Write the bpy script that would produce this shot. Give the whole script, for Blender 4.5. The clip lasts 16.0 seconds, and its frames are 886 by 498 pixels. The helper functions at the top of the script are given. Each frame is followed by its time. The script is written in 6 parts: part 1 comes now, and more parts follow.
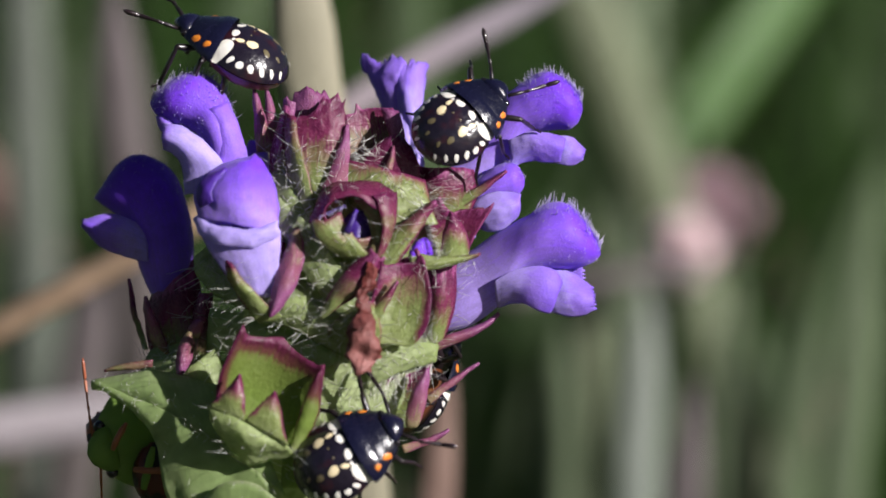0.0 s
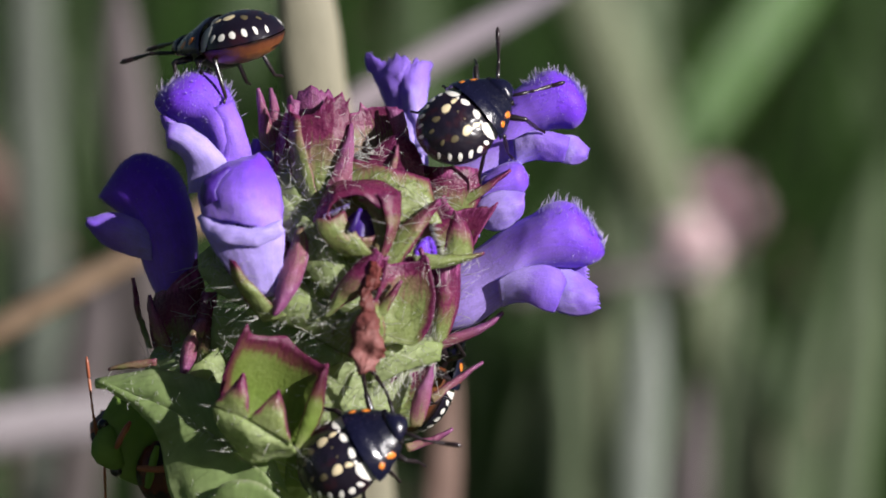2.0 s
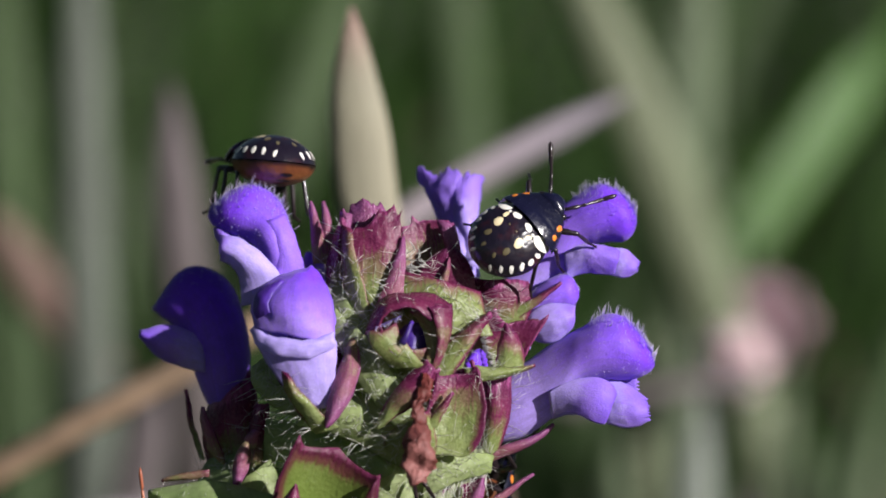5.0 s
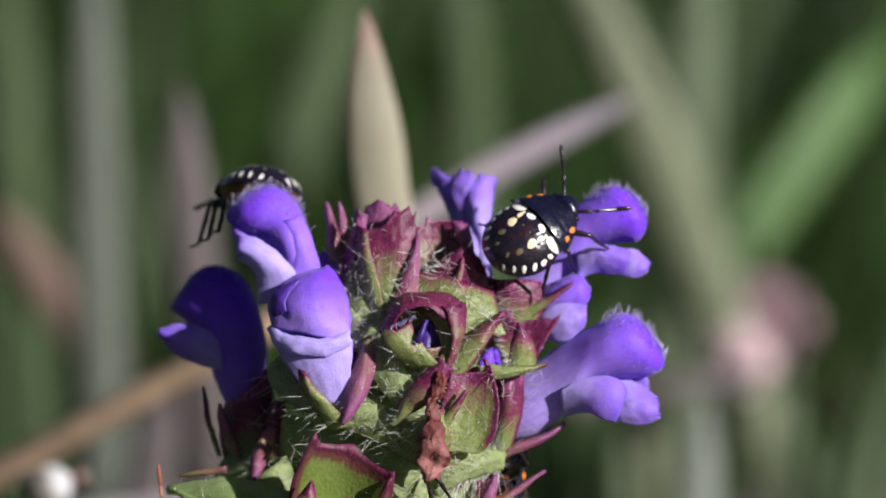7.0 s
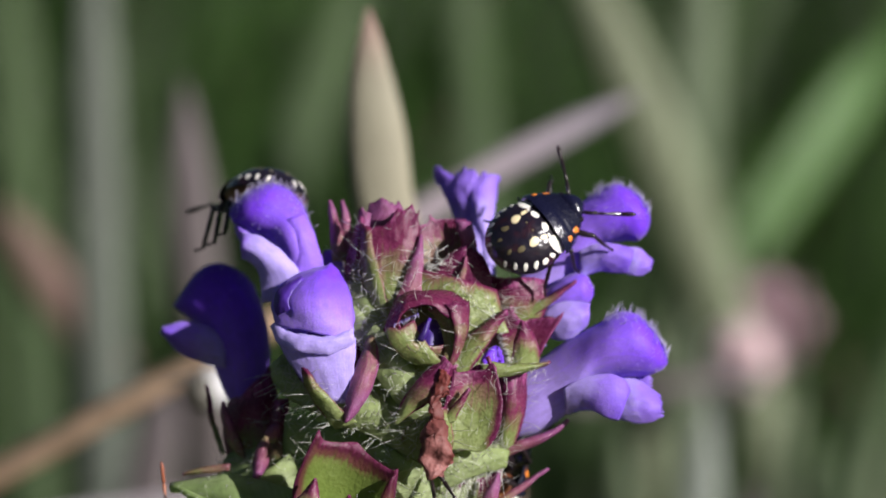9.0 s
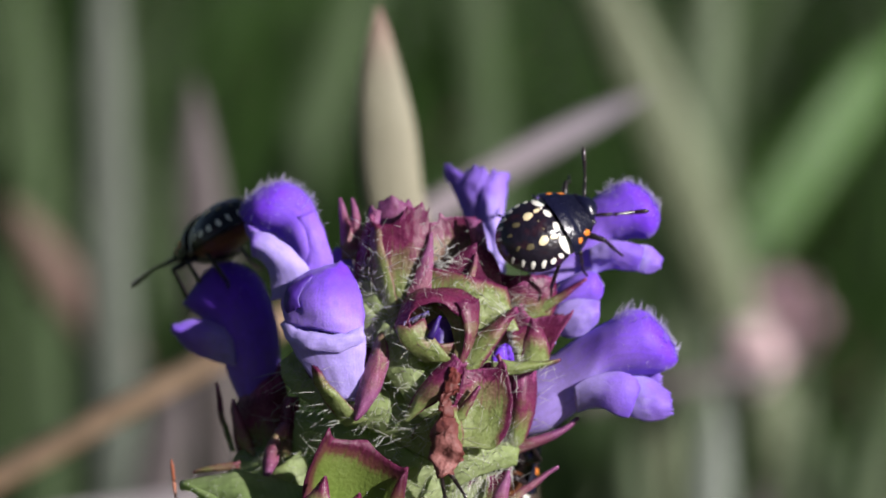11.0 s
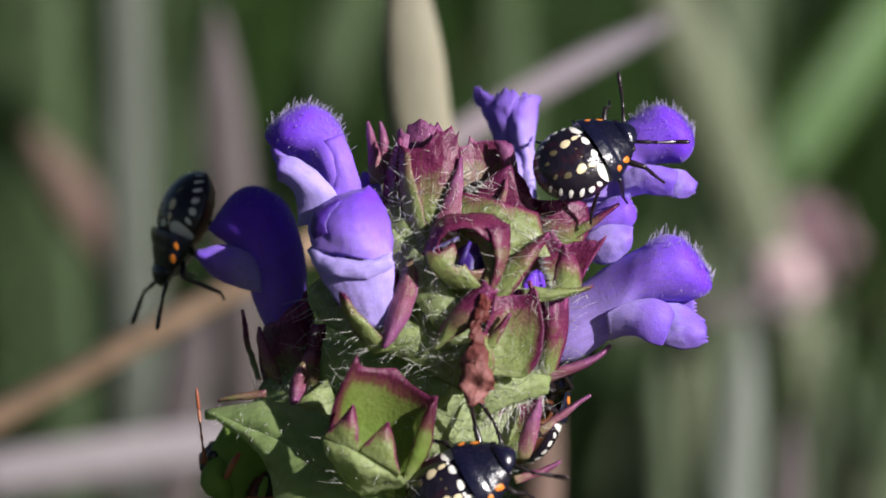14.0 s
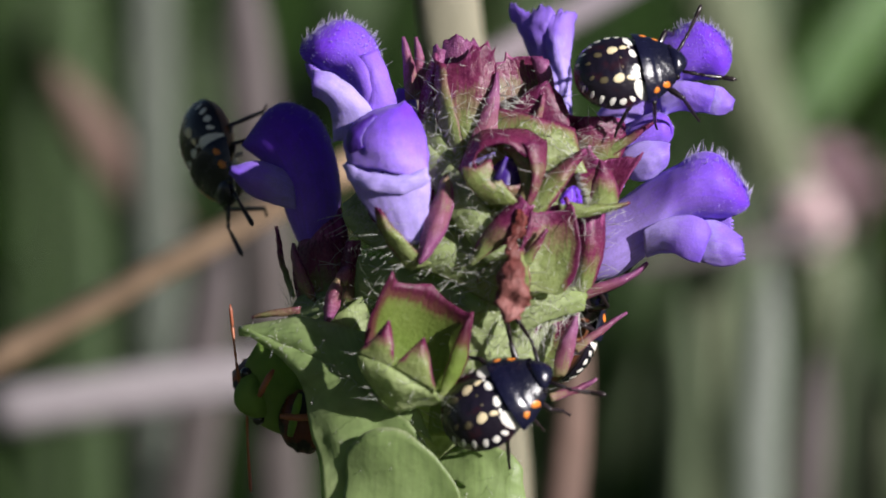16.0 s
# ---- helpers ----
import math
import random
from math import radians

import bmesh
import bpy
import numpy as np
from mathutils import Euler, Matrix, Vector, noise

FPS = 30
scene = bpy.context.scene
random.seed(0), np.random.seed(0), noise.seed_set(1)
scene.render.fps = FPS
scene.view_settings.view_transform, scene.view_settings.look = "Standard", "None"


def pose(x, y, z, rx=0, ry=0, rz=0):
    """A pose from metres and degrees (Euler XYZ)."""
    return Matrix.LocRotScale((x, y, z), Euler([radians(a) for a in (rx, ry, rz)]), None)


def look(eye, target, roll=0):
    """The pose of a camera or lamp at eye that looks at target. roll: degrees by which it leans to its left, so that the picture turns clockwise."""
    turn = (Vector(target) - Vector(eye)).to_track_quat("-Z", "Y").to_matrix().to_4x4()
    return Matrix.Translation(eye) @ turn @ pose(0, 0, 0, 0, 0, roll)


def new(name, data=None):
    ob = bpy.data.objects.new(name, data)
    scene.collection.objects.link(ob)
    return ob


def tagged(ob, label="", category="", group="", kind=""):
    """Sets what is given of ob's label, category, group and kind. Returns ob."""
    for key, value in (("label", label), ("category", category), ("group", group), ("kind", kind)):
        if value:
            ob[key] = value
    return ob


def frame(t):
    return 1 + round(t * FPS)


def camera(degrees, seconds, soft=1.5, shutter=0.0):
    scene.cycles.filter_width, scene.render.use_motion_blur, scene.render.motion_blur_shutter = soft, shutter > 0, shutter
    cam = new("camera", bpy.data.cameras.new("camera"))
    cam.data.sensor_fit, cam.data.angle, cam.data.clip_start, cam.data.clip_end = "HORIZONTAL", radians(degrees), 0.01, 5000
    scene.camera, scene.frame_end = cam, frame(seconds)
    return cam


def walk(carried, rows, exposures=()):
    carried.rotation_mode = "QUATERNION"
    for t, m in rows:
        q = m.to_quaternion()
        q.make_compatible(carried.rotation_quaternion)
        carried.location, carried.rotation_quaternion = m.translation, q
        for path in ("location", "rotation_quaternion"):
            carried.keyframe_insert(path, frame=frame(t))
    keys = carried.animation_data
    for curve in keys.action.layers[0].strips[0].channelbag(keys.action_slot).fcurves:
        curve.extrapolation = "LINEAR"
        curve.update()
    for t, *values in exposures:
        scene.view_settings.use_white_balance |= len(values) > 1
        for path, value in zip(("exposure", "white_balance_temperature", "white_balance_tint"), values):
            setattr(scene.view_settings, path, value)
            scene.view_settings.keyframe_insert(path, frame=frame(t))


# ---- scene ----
# Scale: a self-heal flower head about 3 cm across, stink bug nymphs 8 mm long.
MM = 0.001
# The flower head's own frame: x to the right, y away from the lens, z up, in mm, leaning 8 degrees.
HEAD = pose(0, 0, 0.22, -8)
FOCUS = 0.346

cam = camera(10.24, 16.0, soft=1.8)
cam.data.dof.use_dof = True
cam.data.dof.focus_distance = FOCUS
cam.data.dof.aperture_fstop = 25.0
cam.data.dof.aperture_blades = 0

# seconds, eye in the head's frame (mm), turn to the left, tilt up, lean (degrees)
PATH = (
    (0.0, 0.0, -350.0, 0.0, 0.0, -0.0, 0.0),
    (0.5, 0.0, -350.33, 0.0, 0.071, 0.045, -0.132),
    (1.0, 0.0, -350.45, 0.0, 0.064, 0.029, -0.11),
    (1.5, 0.0, -350.04, 0.0, 0.057, -0.016, -0.128),
    (2.0, 0.0, -350.01, 0.0, 0.046, -0.012, -0.052),
    (2.5, 0.0, -350.37, 0.0, 0.053, 0.039, -0.048),
    (3.0, 0.0, -350.3, 0.0, 0.072, 0.211, -0.021),
    (3.5, 0.0, -351.03, 0.0, 0.112, 0.629, -0.05),
    (4.0, 0.0, -351.1, 0.0, 0.192, 0.751, -0.055),
    (4.5, 0.0, -351.65, 0.0, 0.337, 1.0, -0.067),
    (5.0, 0.0, -352.35, 0.0, 0.64, 1.288, -0.112),
    (7.5, -1.4, -358.65, 0.0, 0.575, 1.267, -0.264),
    (8.0, -1.4, -358.18, 0.0, 0.57, 1.274, -0.223),
    (8.5, -1.4, -358.51, 0.0, 0.575, 1.261, -0.258),
    (11.0, -1.4, -358.48, 0.0, 0.715, 1.22, -0.259),
    (11.5, -1.8, -357.93, 0.0, 0.844, 1.214, -0.178),
    (12.0, -2.2, -358.4, 0.0, 0.826, 1.139, -0.299),
    (12.5, -2.6, -356.89, 0.0, 0.81, 0.728, -0.295),
    (13.0, -2.52, -351.98, 0.0, 0.89, 0.604, -0.34),
    (13.5, -2.45, -351.92, 0.0, 0.893, 0.534, -0.418),
    (14.0, -2.38, -351.73, 0.0, 0.91, 0.367, -0.267),
    (14.5, -2.3, -351.56, -0.3, 0.943, 0.128, -0.38),
    (15.0, -2.8, -350.78, -1.0, 0.867, -0.063, -0.326),
    (15.5, -3.56, -350.59, -2.2, 0.865, -0.058, -0.304),
    (16.0, -4.5, -349.59, -3.6, 0.971, -0.007, -0.431),
)
walk(cam, [(t, HEAD @ pose(x * MM, y * MM, z * MM, 90 + tilt, 0, turn) @ pose(0, 0, 0, 0, 0, -lean))
           for t, x, y, z, turn, tilt, lean in PATH])

# ---- light: a clear sky and a sun from the right, a little in front ----
SUN = Vector((0.70, -0.53, 0.39)).normalized()
sun_data = bpy.data.lights.new("sun", "SUN")
sun_data.energy, sun_data.angle, sun_data.color = 5.0, radians(1.0), (1.0, 0.955, 0.945)
sun = new("sun", sun_data)
sun.matrix_basis = look(SUN * 3, (0, 0, 0))
world = bpy.data.worlds.new("sky")
scene.world = world
world.use_nodes = True
sky = world.node_tree.nodes.new("ShaderNodeTexSky")
sky.sky_type, sky.sun_disc = "NISHITA", False
sky.sun_elevation = math.asin(SUN.z)
sky.sun_rotation = math.atan2(SUN.x, SUN.y)
backdrop = world.node_tree.nodes["Background"]
backdrop.inputs["Strength"].default_value = 0.021
world.node_tree.links.new(sky.outputs["Color"], backdrop.inputs["Color"])
scene.view_settings.exposure = 0.56


# ---- materials ----
def material(name, stops, rough=0.5, grain=1200, vary=0.3, bump=0.25, thin=0.0, coat=0.0, wobble=0.12, sheen=0.0, spec=0.5, veins=0.0, patches=None, relief=0.35):
    """A surface whose colour runs over the mesh's second UV axis through stops, with grain at two sizes, relief, and light let through where thin."""
    m = bpy.data.materials.new(name)
    m.use_nodes = True
    nt = m.node_tree
    n, link = nt.nodes, nt.links.new
    bsdf, out = n["Principled BSDF"], n["Material Output"]
    coord = n.new("ShaderNodeTexCoord")
    info = n.new("ShaderNodeObjectInfo")
    shift = n.new("ShaderNodeVectorMath")
    shift.operation = "MULTIPLY_ADD"
    shift.inputs[1].default_value = (1, 1, 1)
    link(coord.outputs["Object"], shift.inputs[0])
    link(info.outputs["Random"], shift.inputs[2])

    def noisy(scale, detail=4.0):
        t = n.new("ShaderNodeTexNoise")
        t.inputs["Scale"].default_value, t.inputs["Detail"].default_value = scale, detail
        link(shift.outputs[0], t.inputs["Vector"])
        return t.outputs["Fac"]

    def maths(op, a, b, c=None):
        k = n.new("ShaderNodeMath")
        k.operation = op
        for socket, v in zip(k.inputs, (a, b, c)):
            if v is None:
                continue
            if isinstance(v, (int, float)):
                socket.default_value = v
            else:
                link(v, socket)
        return k.outputs[0]

    fine, broad = noisy(grain, 5.0), noisy(grain * 0.17, 3.0)
    split = n.new("ShaderNodeSeparateXYZ")
    link(coord.outputs["UV"], split.inputs[0])
    along = maths("ADD", split.outputs["Y"], maths("MULTIPLY", maths("SUBTRACT", broad, 0.5), wobble * 2))
    ramp = n.new("ShaderNodeValToRGB")
    ramp.color_ramp.interpolation = "EASE"
    els = ramp.color_ramp.elements
    while len(els) < len(stops):
        els.new(0.5)
    for el, (p, c) in zip(els, stops):
        el.position, el.color = p, (*c, 1)
    link(along, ramp.inputs["Fac"])
    colour = ramp.outputs["Color"]
    if patches:
        tint, low, high = patches
        mixer = n.new("ShaderNodeMix")
        mixer.data_type = "RGBA"
        rng = n.new("ShaderNodeMapRange")
        rng.inputs["From Min"].default_value, rng.inputs["From Max"].default_value = low, high
        link(noisy(grain * 0.35, 3.0), rng.inputs["Value"])
        link(rng.outputs["Result"], mixer.inputs["Factor"])
        link(colour, mixer.inputs["A"])
        mixer.inputs["B"].default_value = (*tint, 1)
        colour = mixer.outputs["Result"]
    tone = maths("ADD", 1.0 - vary, maths("MULTIPLY", maths("ADD", fine, broad), vary))
    height = fine
    if veins:
        stretch = n.new("ShaderNodeMapping")
        stretch.inputs["Scale"].default_value = (veins * 9.0, 1.6, 1.0)
        link(coord.outputs["UV"], stretch.inputs["Vector"])
        streak = n.new("ShaderNodeTexNoise")
        streak.inputs["Scale"].default_value, streak.inputs["Detail"].default_value = 1.0, 4.0
        link(stretch.outputs[0], streak.inputs["Vector"])
        tone = maths("MULTIPLY", tone, maths("ADD", 0.72, maths("MULTIPLY", streak.outputs["Fac"], 0.56)))
        height = maths("ADD", fine, maths("MULTIPLY", streak.outputs["Fac"], 0.25))
        along = maths("ADD", along, maths("MULTIPLY", maths("SUBTRACT", streak.outputs["Fac"], 0.5), wobble * 2.4))
        link(along, ramp.inputs["Fac"])
    scaled = n.new("ShaderNodeVectorMath")
    scaled.operation = "SCALE"
    link(colour, scaled.inputs[0])
    link(tone, scaled.inputs["Scale"])
    link(scaled.outputs[0], bsdf.inputs["Base Color"])
    r = maths("ADD", rough - 0.12, maths("MULTIPLY", fine, 0.24))
    link(r, bsdf.inputs["Roughness"])
    bsdf.inputs["Coat Weight"].default_value = coat
    bsdf.inputs["Coat Roughness"].default_value = 0.12
    bsdf.inputs["Sheen Weight"].default_value = sheen
    bsdf.inputs["Specular IOR Level"].default_value = spec
    if bump:
        b = n.new("ShaderNodeBump")
        b.inputs["Strength"].default_value = bump
        b.inputs["Distance"].default_value = relief / grain
        link(height, b.inputs["Height"])
        link(b.outputs[0], bsdf.inputs["Normal"])
    if thin:
        glow = n.new("ShaderNodeBsdfTranslucent")
        link(scaled.outputs[0], glow.inputs["Color"])
        mix = n.new("ShaderNodeMixShader")
        mix.inputs[0].default_value = thin
        link(bsdf.outputs[0], mix.inputs[1])
        link(glow.outputs[0], mix.inputs[2])
        link(mix.outputs[0], out.inputs["Surface"])
    return m


VIOLET, LAVENDER, PALE = (0.185, 0.045, 0.76), (0.29, 0.145, 0.78), (0.46, 0.33, 0.88)
GREEN, LIME, MAROON = (0.25, 0.32, 0.085), (0.44, 0.50, 0.23), (0.25, 0.046, 0.13)
petal_mat = material("violet petal", [(0.0, PALE), (0.28, LAVENDER), (0.50, (0.22, 0.085, 0.76)), (0.66, VIOLET), (1.0, (0.12, 0.026, 0.56))], 0.55, 8000, 0.50, 1.0, 0.20, sheen=0.16, spec=0.3, wobble=0.09, veins=5, relief=0.32)
lip_mat = material("lavender petal", [(0.0, (0.47, 0.38, 0.84)), (0.25, (0.44, 0.33, 0.84)), (0.5, (0.30, 0.17, 0.75)), (0.85, (0.21, 0.10, 0.68)), (1.0, (0.15, 0.06, 0.58))], 0.55, 7500, 0.42, 1.0, 0.24, sheen=0.14, spec=0.3, wobble=0.16, veins=3, relief=0.28)
calyx_mat = material("purple-edged calyx", [(0.0, (0.38, 0.44, 0.19)), (0.30, (0.27, 0.33, 0.11)), (0.48, (0.25, 0.17, 0.10)), (0.66, (0.22, 0.034, 0.100)), (0.86, (0.14, 0.018, 0.070)), (1.0, (0.32, 0.07, 0.20))], 0.27, 5000, 0.55, 1.0, 0.40, veins=3, wobble=0.26, relief=0.4)
green_calyx_mat = material("green calyx", [(0.0, (0.46, 0.52, 0.22)), (0.35, (0.27, 0.38, 0.08)), (0.56, (0.21, 0.28, 0.06)), (0.74, (0.17, 0.06, 0.05)), (0.88, (0.12, 0.018, 0.045)), (1.0, (0.20, 0.035, 0.10))], 0.40, 3500, 0.38, 0.8, 0.5, wobble=0.12, veins=3)
tooth_mat = material("pink calyx tooth", [(0.0, (0.32, 0.25, 0.13)), (0.25, (0.28, 0.08, 0.14)), (0.6, (0.30, 0.09, 0.23)), (1.0, (0.20, 0.04, 0.15))], 0.24, 8000, 0.6, 1.0, 0.25, spec=0.7, veins=2, wobble=0.25, relief=1.0)
bract_mat = material("hairy green bract", [(0.0, (0.52, 0.60, 0.31)), (0.6, (0.40, 0.49, 0.20)), (0.90, (0.24, 0.33, 0.12)), (1.0, (0.08, 0.06, 0.04))], 0.50, 2600, 0.40, 0.8, 0.52, wobble=0.06, veins=3, patches=((0.30, 0.37, 0.15), 0.5, 0.75))
leaf_mat = material("green leaf", [(0.0, (0.46, 0.56, 0.27)), (0.5, (0.37, 0.49, 0.20)), (0.95, (0.34, 0.45, 0.18)), (1.0, (0.42, 0.48, 0.27))], 0.42, 1600, 0.22, 0.3, 0.55, wobble=0.05, veins=3, patches=((0.29, 0.39, 0.15), 0.45, 0.75))
stem_mat = material("green stem", [(0.0, (0.18, 0.26, 0.08)), (1.0, (0.28, 0.35, 0.13))], 0.5, 900, 0.3, 0.3)
hair_mat = material("white plant hair", [(0.0, (0.75, 0.74, 0.70)), (1.0, (0.85, 0.84, 0.82))], 0.4, 800, 0.1, 0.0, 0.35)
violet_hair_mat = material("pale violet hair", [(0.0, (0.35, 0.25, 0.75)), (1.0, (0.80, 0.76, 0.88))], 0.4, 800, 0.1, 0.0, 0.35)
dead_mat = material("withered brown petal", [(0.0, (0.150, 0.022, 0.018)), (0.5, (0.130, 0.030, 0.026)), (1.0, (0.270, 0.105, 0.095))], 0.6, 2600, 0.7, 1.0, 0.1, patches=((0.09, 0.02, 0.015), 0.5, 0.65))
# for buds and a style, and for shade painted into the front flower
bud_and_shade_mat = material("dark violet bud and petal shade", [(0.0, (0.02, 0.006, 0.09)), (0.7, (0.045, 0.014, 0.20)), (1.0, (0.09, 0.03, 0.36))], 0.5, 1500, 0.4, 0.4, 0.1)
shell_mat = material("glossy black shell", [(0.0, (0.012, 0.009, 0.018)), (1.0, (0.010, 0.007, 0.014))], 0.22, 1800, 0.5, 0.35, coat=0.35, patches=((0.035, 0.008, 0.012), 0.55, 0.75))
thorax_mat = material("blue-black thorax shell", [(0.0, (0.006, 0.006, 0.022)), (1.0, (0.005, 0.005, 0.015))], 0.24, 3200, 0.4, 0.45, coat=0.35, spec=0.5)
limb_mat = material("black limb", [(0.0, (0.012, 0.008, 0.010)), (1.0, (0.018, 0.010, 0.012))], 0.32, 2000, 0.4, 0.3, coat=0.3)
belly_mat = material("brown belly", [(0.0, (0.06, 0.02, 0.010)), (0.35, (0.17, 0.060, 0.020)), (0.80, (0.22, 0.080, 0.025)), (0.94, (0.15, 0.048, 0.018)), (1.0, (0.012, 0.006, 0.006))], 0.40, 1500, 0.4, 0.4, coat=0.1, wobble=0.06)
abdomen_mat = material("dark red abdomen", [(0.0, (0.12, 0.02, 0.010)), (0.5, (0.22, 0.040, 0.016)), (1.0, (0.42, 0.11, 0.03))], 0.42, 1800, 0.5, 0.4, coat=0.1, patches=((0.012, 0.008, 0.006), 0.5, 0.6))
white_spot_mat = material("white wax spot", [(0.0, (0.82, 0.80, 0.74)), (1.0, (0.78, 0.75, 0.68))], 0.4, 2500, 0.15, 0.3, coat=0.2)
cream_spot_mat = material("cream spot", [(0.0, (0.80, 0.69, 0.46)), (1.0, (0.72, 0.60, 0.36))], 0.4, 2500, 0.2, 0.3, coat=0.2)
dim_spot_mat = material("dim ochre spot", [(0.0, (0.13, 0.11, 0.06)), (1.0, (0.10, 0.08, 0.04))], 0.35, 2500, 0.3, 0.3, coat=0.3)
orange_spot_mat = material("orange spot", [(0.0, (0.74, 0.26, 0.03)), (1.0, (0.58, 0.16, 0.02))], 0.35, 2500, 0.25, 0.3, coat=0.3)
green_shell_mat = material("green bug shell", [(0.0, (0.22, 0.36, 0.075)), (0.8, (0.25, 0.40, 0.085)), (1.0, (0.27, 0.40, 0.10))], 0.6, 1500, 0.3, 0.3, 0.3, spec=0.15)
red_limb_mat = material("orange-brown limb", [(0.0, (0.30, 0.095, 0.035)), (0.5, (0.38, 0.12, 0.055)), (1.0, (0.30, 0.085, 0.045))], 0.4, 1800, 0.4, 0.3)
dark_rim_mat = material("dark red belly", [(0.0, (0.02, 0.015, 0.01)), (0.6, (0.10, 0.03, 0.015)), (1.0, (0.35, 0.09, 0.02))], 0.4, 1500, 0.5, 0.4)
eye_mat = material("black eye", [(0.0, (0.008, 0.006, 0.008)), (1.0, (0.008, 0.006, 0.008))], 0.15, 2000, 0.1, 0.0, coat=0.6)
dry_mat = material("pale dry grass", [(0.0, (0.265, 0.243, 0.162)), (0.8, (0.339, 0.316, 0.228)), (1.0, (0.368, 0.250, 0.206))], 0.65, 160, 0.35, 0.3, 0.25, veins=4)
lilac_mat = material("bleached lilac-grey grass", [(0.0, (0.235, 0.190, 0.172)), (0.35, (0.228, 0.190, 0.212)), (1.0, (0.208, 0.180, 0.214))], 0.65, 120, 0.3, 0.3, 0.2, veins=3)
bleached_mat = material("bleached dry leaf", [(0.0, (0.37, 0.33, 0.35)), (1.0, (0.42, 0.375, 0.40))], 0.65, 120, 0.3, 0.3, 0.2, veins=3)
tan_mat = material("tan dry stalk", [(0.0, (0.50, 0.335, 0.225)), (1.0, (0.58, 0.40, 0.27))], 0.65, 140, 0.35, 0.3, 0.1)
brown_mat = material("brown withered leaf", [(0.0, (0.165, 0.102, 0.082)), (1.0, (0.205, 0.132, 0.106))], 0.7, 120, 0.4, 0.3, 0.15)
mauve_mat = material("grey-mauve withered blade", [(0.0, (0.105, 0.088, 0.082)), (1.0, (0.140, 0.116, 0.120))], 0.7, 120, 0.35, 0.3, 0.2)
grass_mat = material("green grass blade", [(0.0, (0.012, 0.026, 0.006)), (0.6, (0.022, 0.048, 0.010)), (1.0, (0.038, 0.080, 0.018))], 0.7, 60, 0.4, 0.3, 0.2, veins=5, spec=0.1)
grey_grass_mat = material("grey-green grass blade", [(0.0, (0.098, 0.132, 0.070)), (1.0, (0.145, 0.190, 0.105))], 0.55, 60, 0.35, 0.3, 0.25, veins=5)
yellow_grass_mat = material("pale yellow-green grass blade", [(0.0, (0.124, 0.152, 0.078)), (1.0, (0.170, 0.195, 0.112))], 0.6, 60, 0.3, 0.3, 0.2, veins=5)
mid_grass_mat = material("mid-green grass blade", [(0.0, (0.030, 0.060, 0.013)), (1.0, (0.052, 0.095, 0.024))], 0.6, 60, 0.35, 0.3, 0.25, veins=5)
ashen_grass_mat = material("ashen grass blade", [(0.0, (0.23, 0.26, 0.225)), (1.0, (0.28, 0.31, 0.27))], 0.6, 60, 0.3, 0.3, 0.2, veins=5)
pale_grass_mat = material("pale grey grass blade", [(0.0, (0.102, 0.120, 0.094)), (1.0, (0.132, 0.150, 0.122))], 0.6, 60, 0.3, 0.3, 0.2, veins=5)
bright_grass_mat = material("bright green grass blade", [(0.0, (0.050, 0.125, 0.015)), (1.0, (0.080, 0.185, 0.033))], 0.45, 60, 0.3, 0.3, 0.35, veins=5)
pink_mat = material("pale pink floret", [(0.0, (0.50, 0.33, 0.36)), (0.6, (0.66, 0.48, 0.50)), (1.0, (0.80, 0.68, 0.68))], 0.6, 300, 0.4, 0.3, 0.2)
clover_mat = material("dusty pink floret", [(0.0, (0.245, 0.144, 0.166)), (0.6, (0.340, 0.204, 0.237)), (1.0, (0.510, 0.360, 0.397))], 0.6, 300, 0.4, 0.3, 0.2)
soil_mat = material("dark soil and litter", [(0.0, (0.022, 0.022, 0.012)), (1.0, (0.04, 0.036, 0.02))], 0.9, 40, 0.6, 0.8, patches=((0.035, 0.065, 0.018), 0.42, 0.62))
fly_mat = material("pale hairy fly body", [(0.0, (0.060, 0.048, 0.030)), (0.45, (0.180, 0.168, 0.144)), (0.6, (0.468, 0.462, 0.468)), (1.0, (0.480, 0.480, 0.492))], 0.5, 900, 0.3, 0.4)
wing_mat = material("clear fly wing", [(0.0, (0.30, 0.28, 0.26)), (1.0, (0.40, 0.38, 0.36))], 0.3, 900, 0.2, 0.1, 0.5)


# ---- mesh helpers, in mm ----
def sheet(bm, nu, nv, f, closed=False):
    """A grid of nu by nv faces through f(u, v), u and v from 0 to 1; UV is (u, v). closed: u runs round."""
    uv = bm.loops.layers.uv.verify()
    cols = nu if closed else nu + 1
    grid = [[bm.verts.new(f(i / nu, j / nv)) for j in range(nv + 1)] for i in range(cols)]
    for i in range(nu):
        for j in range(nv):
            a, b = i, (i + 1) % cols
            try:
                face = bm.faces.new((grid[a][j], grid[b][j], grid[b][j + 1], grid[a][j + 1]))
            except ValueError:
                continue
            face.smooth = True
            for loop, (p, q) in zip(face.loops, ((i, j), (i + 1, j), (i + 1, j + 1), (i, j + 1))):
                loop[uv].uv = (p / nu, q / nv)
    return grid


